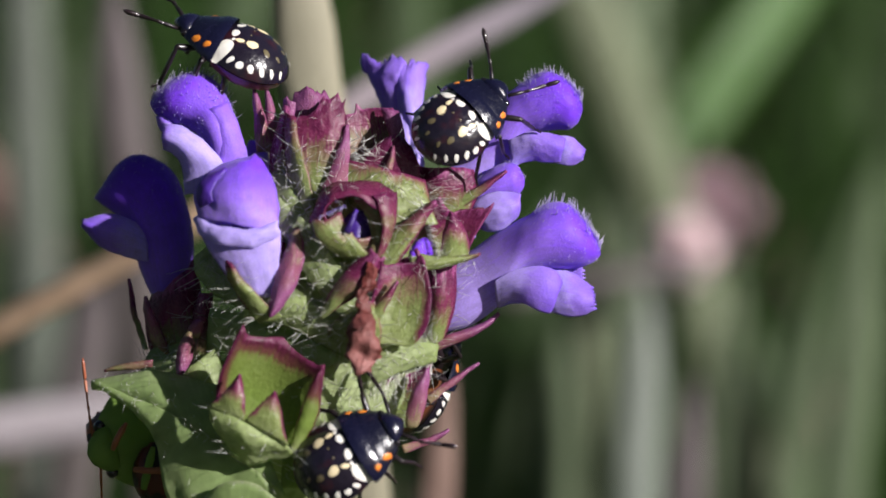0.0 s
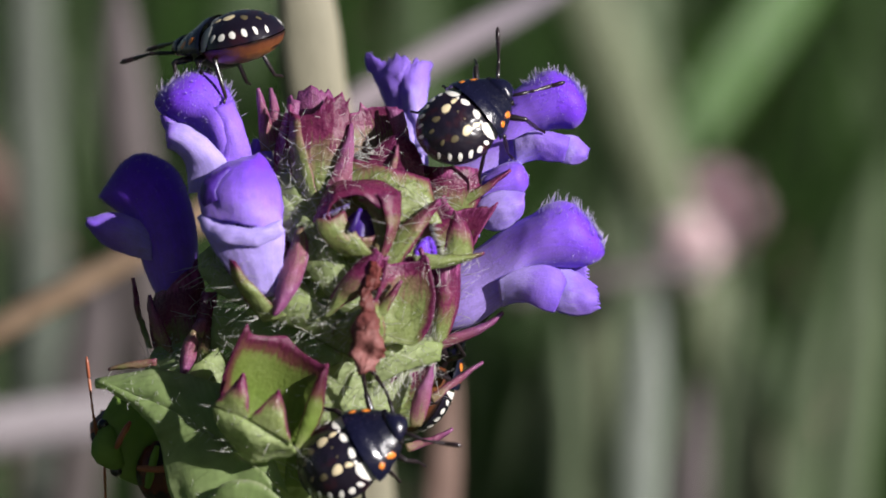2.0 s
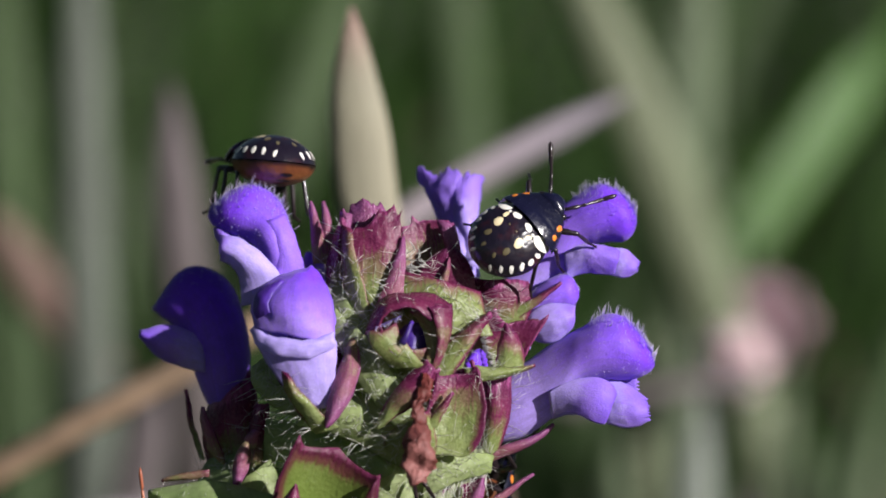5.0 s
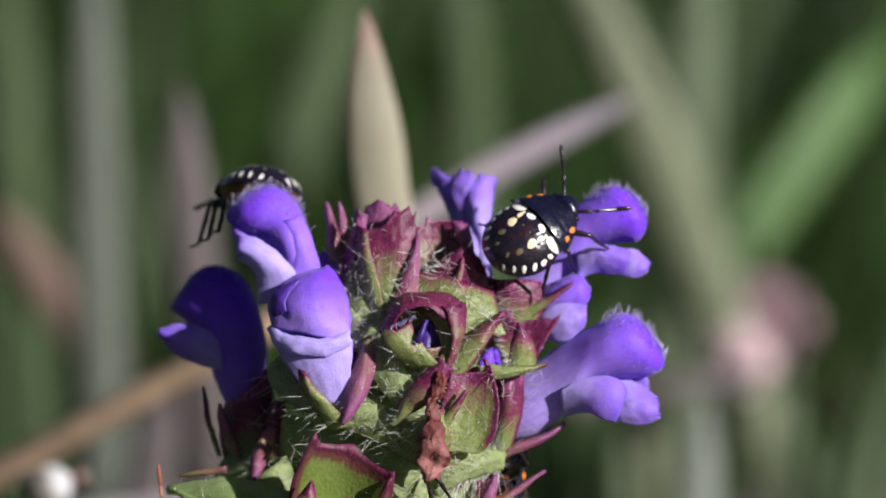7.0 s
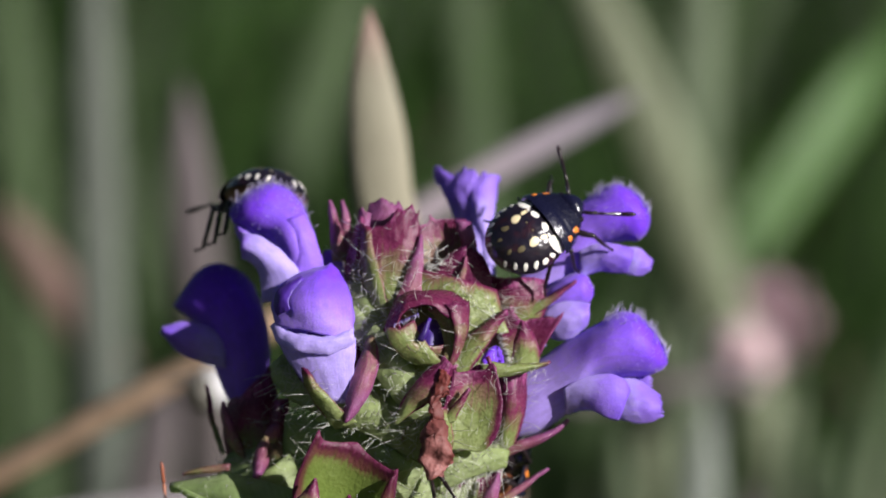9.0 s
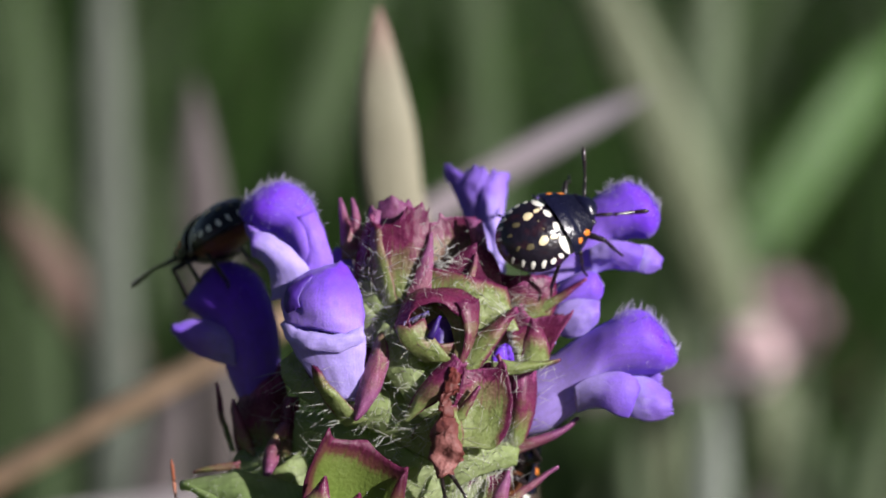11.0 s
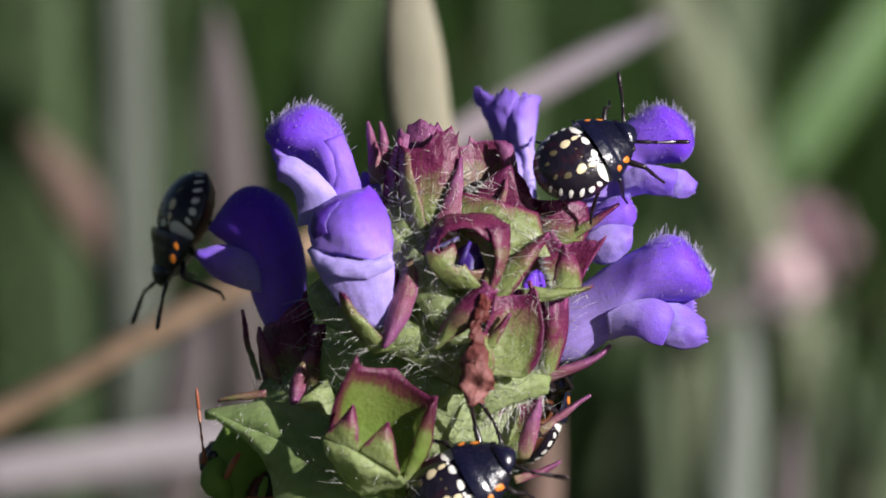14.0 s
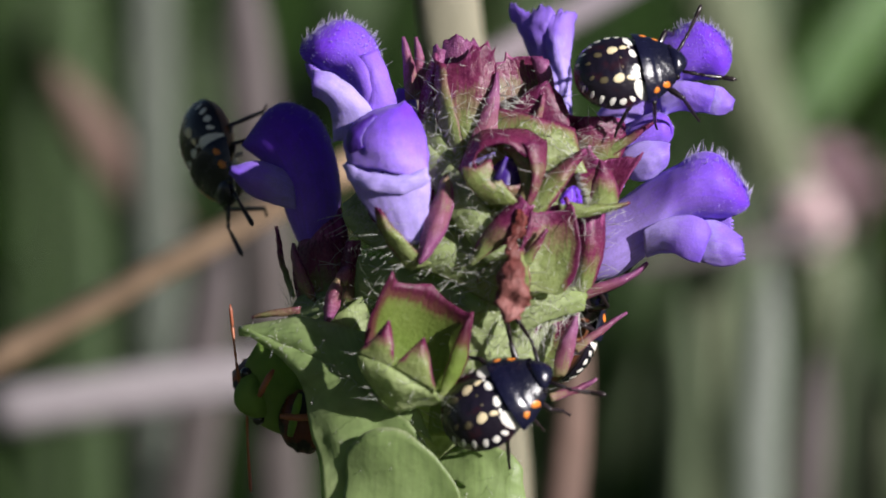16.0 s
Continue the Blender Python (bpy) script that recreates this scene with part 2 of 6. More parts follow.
def tube(bm, pts, radii, n=8, flat=1.0):
    """A round tube through pts with those radii, closed at its ends."""
    pts = [Vector(p) for p in pts]
    m = len(pts) - 1
    rings = []
    side = None
    for k, p in enumerate(pts):
        d = (pts[min(k + 1, m)] - pts[max(k - 1, 0)]).normalized()
        if side is None:
            side = d.orthogonal().normalized()
        side = (side - d * side.dot(d)).normalized()
        rings.append((p, side, d.cross(side), radii[k] if isinstance(radii, (list, tuple)) else radii))

    def f(u, v):
        p, a, b, r = rings[min(m, round(v * m))]
        w = 2 * math.pi * u
        return p + (a * math.cos(w) + b * math.sin(w) * flat) * r

    grid = sheet(bm, n, m, f, closed=True)
    for j in (0, m):
        ring = [grid[i][j] for i in range(n)]
        try:
            bm.faces.new(ring if j else ring[::-1]).smooth = True
        except ValueError:
            pass
    return grid


def curve_pts(a, b, c, d, n):
    """n + 1 points on a cubic curve."""
    a, b, c, d = (Vector(p) for p in (a, b, c, d))
    return [a * (1 - t) ** 3 + b * 3 * t * (1 - t) ** 2 + c * 3 * t * t * (1 - t) + d * t ** 3 for t in (k / n for k in range(n + 1))]


def hair(bm, p, d, length, r=0.025):
    """One thin bent hair."""
    d = Vector(d).normalized()
    a = d.orthogonal().normalized()
    bend = Vector((random.uniform(-1, 1), random.uniform(-1, 1), random.uniform(-1, 1))) * 0.22 * length
    p = Vector(p)
    tube(bm, [p, p + d * length * 0.5 + bend * 0.3, p + d * length + bend], [r, r * 0.7, r * 0.15], 3)


def mesh_of(name, bm, mat):
    me = bpy.data.meshes.new(name)
    bmesh.ops.recalc_face_normals(bm, faces=bm.faces)
    bm.transform(Matrix.Scale(MM, 4))
    bm.to_mesh(me)
    bm.free()
    me.materials.append(mat)
    return me


def part(name, bm, mat, parent, label="", m=None, thick=0.0):
    """Links a bmesh, in mm, as one mesh object under a thing or a part; m: its pose in the parent's space, in metres."""
    ob = new(name, mesh_of(name, bm, mat))
    ob.parent = parent
    if m is not None:
        ob.matrix_basis = m
    if thick:
        mod = ob.modifiers.new("thickness", "SOLIDIFY")
        mod.thickness, mod.offset = thick * MM, 0
    if label:
        ob["label"] = label
    return ob


def crawl(p, forward, up):
    """A bug's pose in the head's frame: its body's middle at p (mm), its head towards forward, its back towards up."""
    f, u = Vector(forward).normalized(), Vector(up)
    u = (u - f * u.dot(f)).normalized()
    m = Matrix((f, u.cross(f), u)).transposed().to_4x4()
    m.translation = Vector(p) * MM
    return HEAD @ m


def spread(x, y, z):
    """A point of the head's frame that lies y mm behind it on the way outwards from the lens through (x, 0, z)."""
    k = (350 + y) / 350
    return Vector((x * k, y, z * k))


# ---- the plant ----
BASE = Vector((-0.022, 0.012, 0.0))
plant = tagged(new("self_heal_plant"), "flowering self-heal with violet hooded flowers and purple-edged calyces", "wild flower")
plant.matrix_basis = Matrix.Translation(BASE)
OFF = Matrix.Translation(-BASE) @ HEAD


# ---- parts of the flower head, each a curved sheet between two edges or a hollow loft ----
def cubic(c, t):
    a, b, d, e = c
    return a * (1 - t) ** 3 + b * 3 * t * (1 - t) ** 2 + d * 3 * t * t * (1 - t) + e * t ** 3


def lobe(name, label, mat, left, right, bow=0.0, points=(), tone=0.7, side=0.9, rim=1.0, hairs=0, parent=None, seed=0, thick=0.15, ripple=0.10,
         fringe=0.0, nu=24, nv=22, open_top=0.55, width=3.0, foot=0.0, hair_size=0.024, edge_hairs=0.4, out=(0, -1, 0)):
    """A sepal, bract or petal lobe between two edges that run from its base to its top (head's frame, mm). bow: how far its middle
    bulges along out; points: (across, height, half width) of the points on its top; tone, side, rim: how far the colour
    runs through the material's stops at the top, at the two sides and at the very margin; width: the larger, the narrower that margin; foot: the least at its base."""
    rng = random.Random(seed * 13 + 5)
    left, right = ([Vector(p) for p in e] for e in (left, right))
    out = Vector(out).normalized()
    rise = ((left[3] - left[2]) + (right[3] - right[2])).normalized()
    size = (left[0] - left[3]).length

    def f(u, v):
        p = cubic(left, v).lerp(cubic(right, v), u)
        p += out * bow * (1 - (2 * u - 1) ** 2) * math.sin(math.pi * (0.10 + open_top * v))
        for c, h, w in points:
            p += rise * h * max(0.0, 1 - abs(u - c) / w) ** 1.35 * v ** 5
        if fringe:
            p += rise * fringe * (abs(math.sin(u * 29 + 2 * math.sin(u * 7 + seed))) - 0.5) * max(0.0, (v - 0.8) / 0.2) ** 2
        p += noise.noise_vector(p * 0.45 + Vector((seed * 1.7, 0, 0))) * ripple * 1.6 + noise.noise_vector(p * 1.5) * ripple * 0.7 + noise.noise_vector(p * 4.0) * ripple * 0.25
        return p

    bm = bmesh.new()
    uv = bm.loops.layers.uv.verify()
    sheet(bm, nu, nv, f)
    for face_ in bm.faces:
        for loop in face_.loops:
            a, b = loop[uv].uv
            edge = max(side * abs(2 * a - 1) ** width * min(1.0, b * 4), rim * b ** (width + 1))
            loop[uv].uv = (a, max(foot, b * tone, edge))
    ob = part(name, bm, mat, parent or plant, label, None if parent else OFF, thick)
    if hairs:
        bm = bmesh.new()
        for k in range(hairs):
            margin = rng.random() < edge_hairs
            u, v = (rng.choice((0.0, 1.0)) if margin else rng.random()), rng.uniform(0.05, 0.97)
            q = f(u, v)
            way = out + Vector((rng.uniform(-0.9, 0.9), rng.uniform(-0.3, 0.3), rng.uniform(-0.7, 0.9)))
            if margin:
                way += (f(1, v) - f(0, v)).normalized() * (1.6 if u > 0.5 else -1.6)
            hair(bm, q, way, rng.uniform(0.5, 2.1) * (1.15 if margin else 1.0), hair_size)
        if parent is None:
            tagged(part("hair", bm, hair_mat, ob, "fine white hairs"), kind="stuff")
        else:
            tagged(part("hair", bm, hair_mat, parent, "fine white hairs"), kind="stuff")
    return ob


def cup(label, mat, base, back, front_, half, points=(), tone=(0.0, 0.95), front_tone=-0.25, swell=0.62, hairs=0, parent=None, seed=0, across=(1, 0, 0), name="calyx", fade=1.3):
    """An open calyx cup from its base to a slanting rim through back and front_, half its width across. points: (degrees round from
    the back, height, half width in degrees) of the points on its rim."""
    rng = random.Random(seed * 3 + 2)
    base, back, front_, across = (Vector(q) for q in (base, back, front_, across))
    mid = (back + front_) * 0.5
    axis = (mid - base).normalized()

    def f(u, v):
        w = 2 * math.pi * u
        rim = (back - front_) * 0.5 * math.cos(w) + across * half * math.sin(w)
        q = base.lerp(mid, v) + rim * (0.12 + 0.88 * math.sin(math.pi * 0.5 * v) ** swell) * (1 - 0.10 * max(0.0, v - 0.85) / 0.15)
        a = (math.degrees(w) + 180) % 360 - 180
        for c, h, wide in points:
            d = abs((a - c + 180) % 360 - 180)
            q += (axis + rim.normalized() * 0.25) * h * max(0.0, 1 - d / wide) ** 1.4 * v ** 3
        return q + noise.noise_vector(q * 0.6 + Vector((seed, 0, 0))) * 0.16 + noise.noise_vector(q * 1.6) * 0.05

    bm = bmesh.new()
    uv = bm.loops.layers.uv.verify()
    sheet(bm, 64, 20, f, closed=True)
    for face_ in bm.faces:
        for loop in face_.loops:
            a, b = loop[uv].uv
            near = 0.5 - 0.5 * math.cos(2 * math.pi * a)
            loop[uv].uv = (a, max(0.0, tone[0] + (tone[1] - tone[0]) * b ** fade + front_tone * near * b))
    ob = part(name, bm, mat, parent or plant, label, None if parent else OFF, 0.16)
    if hairs:
        bm = bmesh.new()
        for _ in range(hairs):
            u, v = rng.gauss(0.5, 0.22) % 1.0, rng.uniform(0.2, 1.0)
            q = f(u, v)
            way = (q - base.lerp(mid, v)).normalized() + Vector((rng.uniform(-0.5, 0.5), -0.5 + rng.uniform(-0.3, 0.3), rng.uniform(-0.5, 0.5)))
            hair(bm, q, way, rng.uniform(0.5, 1.9), 0.024)
        tagged(part("hair", bm, hair_mat, parent or ob, "fine white hairs"), kind="stuff")
    return ob


def bud(q, d, r, length):
    """A rumpled closed bud."""
    bm = bmesh.new()
    q, d = Vector(q), Vector(d).normalized()
    tube(bm, [q + d * length * k for k in (-0.8, -0.5, -0.2, 0.1, 0.35, 0.5)], [r * 0.8, r * 1.05, r * 1.1, r * 0.9, r * 0.55, r * 0.1], 20, 0.75)
    for vert in bm.verts:
        vert.co += noise.noise_vector(vert.co * 1.2) * 0.4 + noise.noise_vector(vert.co * 3.0) * 0.12
    return bm


def spline(rows, v):
    """Rows of numbers or vectors, run through smoothly, v from 0 to 1."""
    k = v * (len(rows) - 1)
    i = min(len(rows) - 2, int(k))
    t = k - i
    p0, p1, p2, p3 = rows[max(0, i - 1)], rows[i], rows[i + 1], rows[min(len(rows) - 1, i + 2)]
    return (p1 * 2 + (p2 - p0) * t + (p0 * 2 - p1 * 5 + p2 * 4 - p3) * t * t + (p1 * 3 - p0 - p2 * 3 + p3) * t ** 3) * 0.5


def loft(name, label, mat, rings, parent=None, seed=0, tone=(0.0, 1.0), pale_under=0.25, hairs=0, fuzz=0, hair_from=0.45, crest=0.45, thick=0.0, rough=0.08):
    """A swelling petal through rings (back edge, front edge, half its depth), from its tube to its tip. tone: the colour's run from
    base to tip; pale_under: how much paler its front edge is."""
    rng = random.Random(seed * 7 + 1)
    backs, fronts, depths = [Vector(r[0]) for r in rings], [Vector(r[1]) for r in rings], [r[2] for r in rings]

    def at(u, v):
        w = 2 * math.pi * u
        b, g, d = spline(backs, v), spline(fronts, v), max(0.02, spline(depths, v))
        half = (b - g) * 0.5
        c, s = math.cos(w), math.sin(w)
        q = (b + g) * 0.5 + half * c + Vector((0, 1, 0)) * d * s
        nrm = (half.normalized() * c / max(half.length, 0.05) + Vector((0, 1, 0)) * s / d).normalized()
        return q, nrm

    def f(u, v):
        q, nrm = at(u, v)
        q += nrm * (noise.noise(q * 0.5 + Vector((seed * 2.3, 0, 0))) * rough * 1.6 + noise.noise(q * 1.7) * rough * 0.5)
        return q

    bm = bmesh.new()
    uv = bm.loops.layers.uv.verify()
    sheet(bm, 40, 36, f, closed=True)
    for face_ in bm.faces:
        for loop in face_.loops:
            a, b = loop[uv].uv
            under = 0.5 - 0.5 * math.cos(2 * math.pi * a)
            loop[uv].uv = (a, max(0.0, tone[0] + (tone[1] - tone[0]) * b - pale_under * under * (1 - 0.4 * b)))
    bmesh.ops.remove_doubles(bm, verts=bm.verts, dist=0.004)
    ob = part(name, bm, mat, parent or plant, label, None if parent else OFF, thick)
    if hairs or fuzz:
        bm = bmesh.new()
        for k in range(hairs + fuzz):
            long = k < hairs
            u = rng.gauss(0, 0.07 if long else 0.16)
            v = rng.uniform(hair_from, 0.93) if not long else hair_from + (0.9 - hair_from) * rng.random() ** 0.9
            q, nrm = at(u % 1.0, v)
            way = nrm + Vector((rng.uniform(-0.3, 0.3), rng.uniform(-0.3, 0.3), rng.uniform(-0.1, 0.3)))
            hair(bm, q - nrm * 0.03, way, rng.uniform(0.4, 1.0) * crest * 2 if long else rng.uniform(0.12, 0.34), 0.035 if long else 0.018)
        tagged(part("hair", bm, violet_hair_mat, ob, "fine pale hairs on the hood"), kind="stuff")
    return ob


# stem and core
root_in_head = (HEAD.inverted() @ BASE) / MM
bm = bmesh.new()
tube(bm, curve_pts(root_in_head, root_in_head + Vector((0, 0, 90)), (-13.5, 3, -60), (-11.8, 0, -18), 14), [1.9] * 8 + [1.7] * 7, 12)
part("stem", bm, stem_mat, plant, "square hairy green stem", OFF)
bm = bmesh.new()
tube(bm, [(-12, 0, -19), (-11, -0.5, -15), (-10.2, -0.8, -10), (-9, -1, -5), (-8, -1, 0), (-7, -1, 4), (-6.4, -1, 7)], [2.0, 4.2, 5.4, 5.4, 4.8, 3.8, 1.8], 20)
part("flower_spike_core", bm, bract_mat, plant, "pale green core of the flower spike", OFF)

# the great flower at the side, seen in profile
fl = loft("corolla", "violet hooded corolla with a pale lavender tube", petal_mat, (
    ((0.16, -3, -1.35), (-0.48, -3, -5.99), 1.7), ((2.14, -3.2, 0.04), (1.66, -3.2, -5.43), 2.1), ((4.2, -3.6, 1.43), (3.72, -3.6, -4.12), 2.4), ((5.85, -4, 2.33), (5.3, -4, -2.02), 2.8), ((7.35, -4.3, 3.16), (6.87, -4.3, -1.46), 3.0),
    ((8.92, -4.5, 3), (8.53, -4.5, -1.46), 2.8), ((10.18, -4.7, 1.7), (9.71, -4.7, -1.22), 2.0), ((10.89, -4.8, 0.36), (10.57, -4.8, -0.83), 0.9), ((11.01, -4.8, -0.36), (10.97, -4.8, -0.47), 0.1)),
    seed=1, tone=(0.0, 1.02), pale_under=0.38, hairs=112, fuzz=704, hair_from=0.42)
lobe("side_lobe", "pale lavender side lobe of the lip", lip_mat, ((3.46, -6.2, -2.32), (5.14, -6.8, -0.98), (7.88, -7, -0.67), (8.24, -6.6, -2.32)), ((3.78, -5.2, -4.1), (5.18, -6.6, -2.63), (6.11, -7.2, -4.51), (7.46, -6.6, -4.36)), 0.5, parent=fl, seed=2, ripple=0.06, tone=0.85, side=0.3, rim=0.9, thick=0.2, width=6.0)
lobe("middle_lobe", "scooped and fringed middle lobe of the lip", lip_mat, ((6.16, -4.6, -1.93), (7.93, -5, -1.14), (9.31, -5, -1.54), (10.34, -4.8, -2.64)), ((6.34, -5.2, -3.51), (7.91, -5.8, -4.92), (9.48, -5.8, -4.92), (10.4, -5.4, -4.21)), 0.9, parent=fl, seed=3, tone=0.7, side=0.2, rim=0.8, fringe=0.5, thick=0.2, width=6.0)
lobe("throat", "pale throat under the hood", lip_mat, ((3.81, -3, -2.34), (5.79, -3, -1.55), (8.16, -3.4, -1.15), (9.74, -3.6, -1.15)), ((4.01, -2.8, -4.13), (5.39, -3, -3.33), (7.96, -3.4, -4.12), (9.73, -3.8, -4.11)), 0.3, parent=fl, seed=4, tone=0.6, side=0.2, rim=0.5, fringe=0.4, width=6.0)

# the flower above it, its tube hidden by a bug
fl = loft("corolla", "violet hooded corolla behind a bug", petal_mat, (
    ((0.32, 0, 6.04), (2.64, 0, 3.84), 1.4), ((2.44, -0.4, 8.23), (4.83, -0.4, 5.55), 1.7), ((4.15, -0.8, 10.58), (6.03, -0.8, 7.94), 1.9), ((5.62, -1, 11.77), (7.02, -1, 8.26), 2.1), ((7.22, -1.2, 12.48), (8.01, -1.2, 8.41), 2.2),
    ((8.8, -1.4, 11.87), (8.92, -1.4, 8.49), 1.9), ((9.68, -1.5, 10.71), (9.56, -1.5, 9.04), 1.1), ((9.84, -1.5, 9.88), (9.84, -1.5, 9.76), 0.1)),
    seed=5, tone=(0.1, 1.05), pale_under=0.22, hairs=90, fuzz=484, hair_from=0.40, crest=0.38)
lobe("side_lobe", "pale lavender side lobe of the lip", lip_mat, ((4.6, -2.8, 7.58), (5.79, -3.2, 8.44), (7.57, -3.4, 8.44), (8.68, -3, 7.73)), ((4.81, -2.2, 5.6), (5.99, -2.8, 6.86), (6.98, -3, 5.99), (8.25, -2.8, 6.15)), 0.6, parent=fl, seed=6, tone=0.85, side=0.3, rim=0.8, thick=0.18, width=6.0)
lobe("middle_lobe", "scooped middle lobe of the lip", lip_mat, ((7.59, -2.2, 7.79), (8.58, -2.4, 8.14), (9.38, -2.4, 7.67), (9.82, -2.2, 6.96)), ((7.59, -2.4, 6.32), (8.41, -2.8, 5.75), (9.13, -2.8, 5.71), (9.61, -2.4, 6.32)), 0.5, parent=fl, seed=7, tone=0.7, side=0.2, rim=0.8, fringe=0.35, thick=0.18, width=6.0)

# the small flower between the two
fl = loft("corolla", "small violet corolla with a broad pale lip", petal_mat, (
    ((1.23, -2.2, 3.62), (1.83, -2.2, 2.23), 1.0), ((2.62, -2.4, 5.12), (2.86, -2.4, 3.14), 1.4), ((4.01, -2.6, 5.92), (3.97, -2.6, 3.41), 1.6), ((5.08, -2.7, 5.99), (5.08, -2.7, 3.61), 1.3), ((5.64, -2.7, 5.12), (5.6, -2.7, 4.21), 0.5), ((5.72, -2.7, 4.72), (5.72, -2.7, 4.6), 0.1)),
    seed=8, tone=(0.15, 0.8), pale_under=0.2, fuzz=132)
lobe("lower_lip", "broad pale lavender lip", lip_mat, ((1.74, -3.6, 2.41), (2.53, -4, 3.99), (4.39, -4.2, 4.19), (5.54, -3.8, 3.8)), ((2.42, -3.4, 1.62), (3.2, -4, 0.99), (4.58, -4.2, 1.3), (5.3, -3.8, 2.49)), 1.0, parent=fl, seed=9, tone=0.5, side=0.15, rim=0.4, thick=0.2, width=6.0)
lobe("filament", "pale thread of the flower", lip_mat, ((2.14, -3.6, 2.22), (1.98, -3.6, 1.82), (1.9, -3.6, 1.31), (1.98, -3.6, 0.83)), ((2.45, -3.6, 2.1), (2.3, -3.6, 1.7), (2.22, -3.6, 1.23), (2.14, -3.6, 0.75)), 0.15, parent=fl, seed=10, nu=6, nv=8, tone=0.3, side=0.2, rim=0.3)

# the flower turned away at the top
fl = lobe("corolla", "pale violet corolla turned away, frilled at the top", lip_mat, ((-2.26, 2.5, 4.87), (-3.15, 3, 8.31), (-4.85, 4, 10.36), (-5.63, 4.6, 13.66)), ((-1.13, 2.5, 4.87), (-2.18, 3, 8.71), (-1.29, 4, 10.76), (-1.01, 4.6, 12.93)), 1.6, ((0.12, 0.35, 0.12), (0.45, 0.5, 0.2), (0.8, 0.3, 0.15)), seed=11, tone=0.6, side=0.3, rim=0.7, fringe=0.4, ripple=0.28, nv=30, nu=30, thick=0.18)
lobe("fold", "second lobe of the turned flower", lip_mat, ((-2.41, 1.8, 6.47), (-2.9, 2.2, 8.69), (-3.39, 2.8, 10.93), (-3.31, 3.4, 13.05)), ((-1.29, 1.8, 6.47), (-1.85, 2.2, 8.69), (-1.29, 2.8, 10.93), (-1.13, 3.4, 13.29)), 0.7, parent=fl, seed=12, tone=0.55, side=0.3, rim=0.6, fringe=0.3, ripple=0.2, thick=0.16)

# the top flower on which a bug walks
fl = loft("corolla", "violet hooded corolla with a white lip", petal_mat, (
    ((-14.47, -2.2, 0.44), (-16.61, -2.2, 0.36), 1.4), ((-14.3, -2.5, 3.61), (-17.24, -2.5, 3.61), 2.2), ((-14.13, -2.7, 6.39), (-16.75, -2.7, 6.39), 2.5), ((-14.69, -2.6, 9.25), (-17.22, -2.8, 7.98), 2.6), ((-15.66, -2.2, 11.45), (-17.95, -2.6, 8.42), 2.5), ((-17.49, -2.2, 12.44), (-18.82, -2.6, 8.62), 2.4),
    ((-19.24, -2.2, 11.77), (-19.61, -2.6, 9.01), 1.9), ((-20.27, -2.2, 10.85), (-20.22, -2.4, 9.49), 1.0), ((-20.59, -2.2, 10.22), (-20.55, -2.2, 10.06), 0.1)),
    seed=13, tone=(0.0, 1.02), pale_under=0.12, hairs=75, fuzz=924, hair_from=0.36, crest=0.42)
lobe("lower_lip", "white scooped lip", lip_mat, ((-18.09, -4.4, 3.79), (-17.83, -4.8, 5.64), (-18.19, -5.4, 6.42), (-19.55, -5.2, 7.05)), ((-15.08, -4.6, 4.18), (-15.04, -5.4, 5.95), (-16.35, -6, 8.22), (-19.55, -5.2, 8.71)), 0.8, parent=fl, seed=14, tone=0.15, side=0.1, rim=0.55, thick=0.2, width=6.0, fringe=0.15)
lobe("hood_side", "violet side fold of the hood", petal_mat, ((-15.61, -5, 5.56), (-15.45, -5.2, 6.82), (-15.6, -5.2, 7.92), (-16.49, -4.9, 9.66)), ((-13.59, -4.4, 5.96), (-13.82, -4.6, 7.54), (-14.37, -4.6, 8.92), (-15.02, -4.2, 10.31)), 0.5, parent=fl, seed=144, tone=0.42, side=0.42, rim=0.5, foot=0.3, thick=0.16, width=6.0)
lobe("side_lobe", "small drooping side lobe", lip_mat, ((-19.18, -3.2, 7.73), (-19.49, -3.4, 8.04), (-19.81, -3.4, 8.52), (-20.05, -3.2, 9.31)), ((-18.46, -3.4, 8.28), (-18.76, -3.6, 8.51), (-19.16, -3.6, 8.91), (-19.57, -3.4, 9.39)), 0.3, parent=fl, seed=15, tone=0.8, side=0.3, rim=0.9, thick=0.16, width=6.0, nu=12, nv=12)
lobe("collar", "pale lavender petal behind the hood", lip_mat, ((-14.12, -1, 4.43), (-14.21, -0.8, 6.03), (-13.98, -0.6, 7.03), (-13.74, -0.4, 7.63)), ((-12.28, -1, 4.43), (-12.21, -0.8, 6.03), (-12.38, -0.6, 6.83), (-12.87, -0.4, 7.63)), 0.6, parent=fl, seed=16, tone=0.7, side=0.3, rim=0.6, width=6.0)

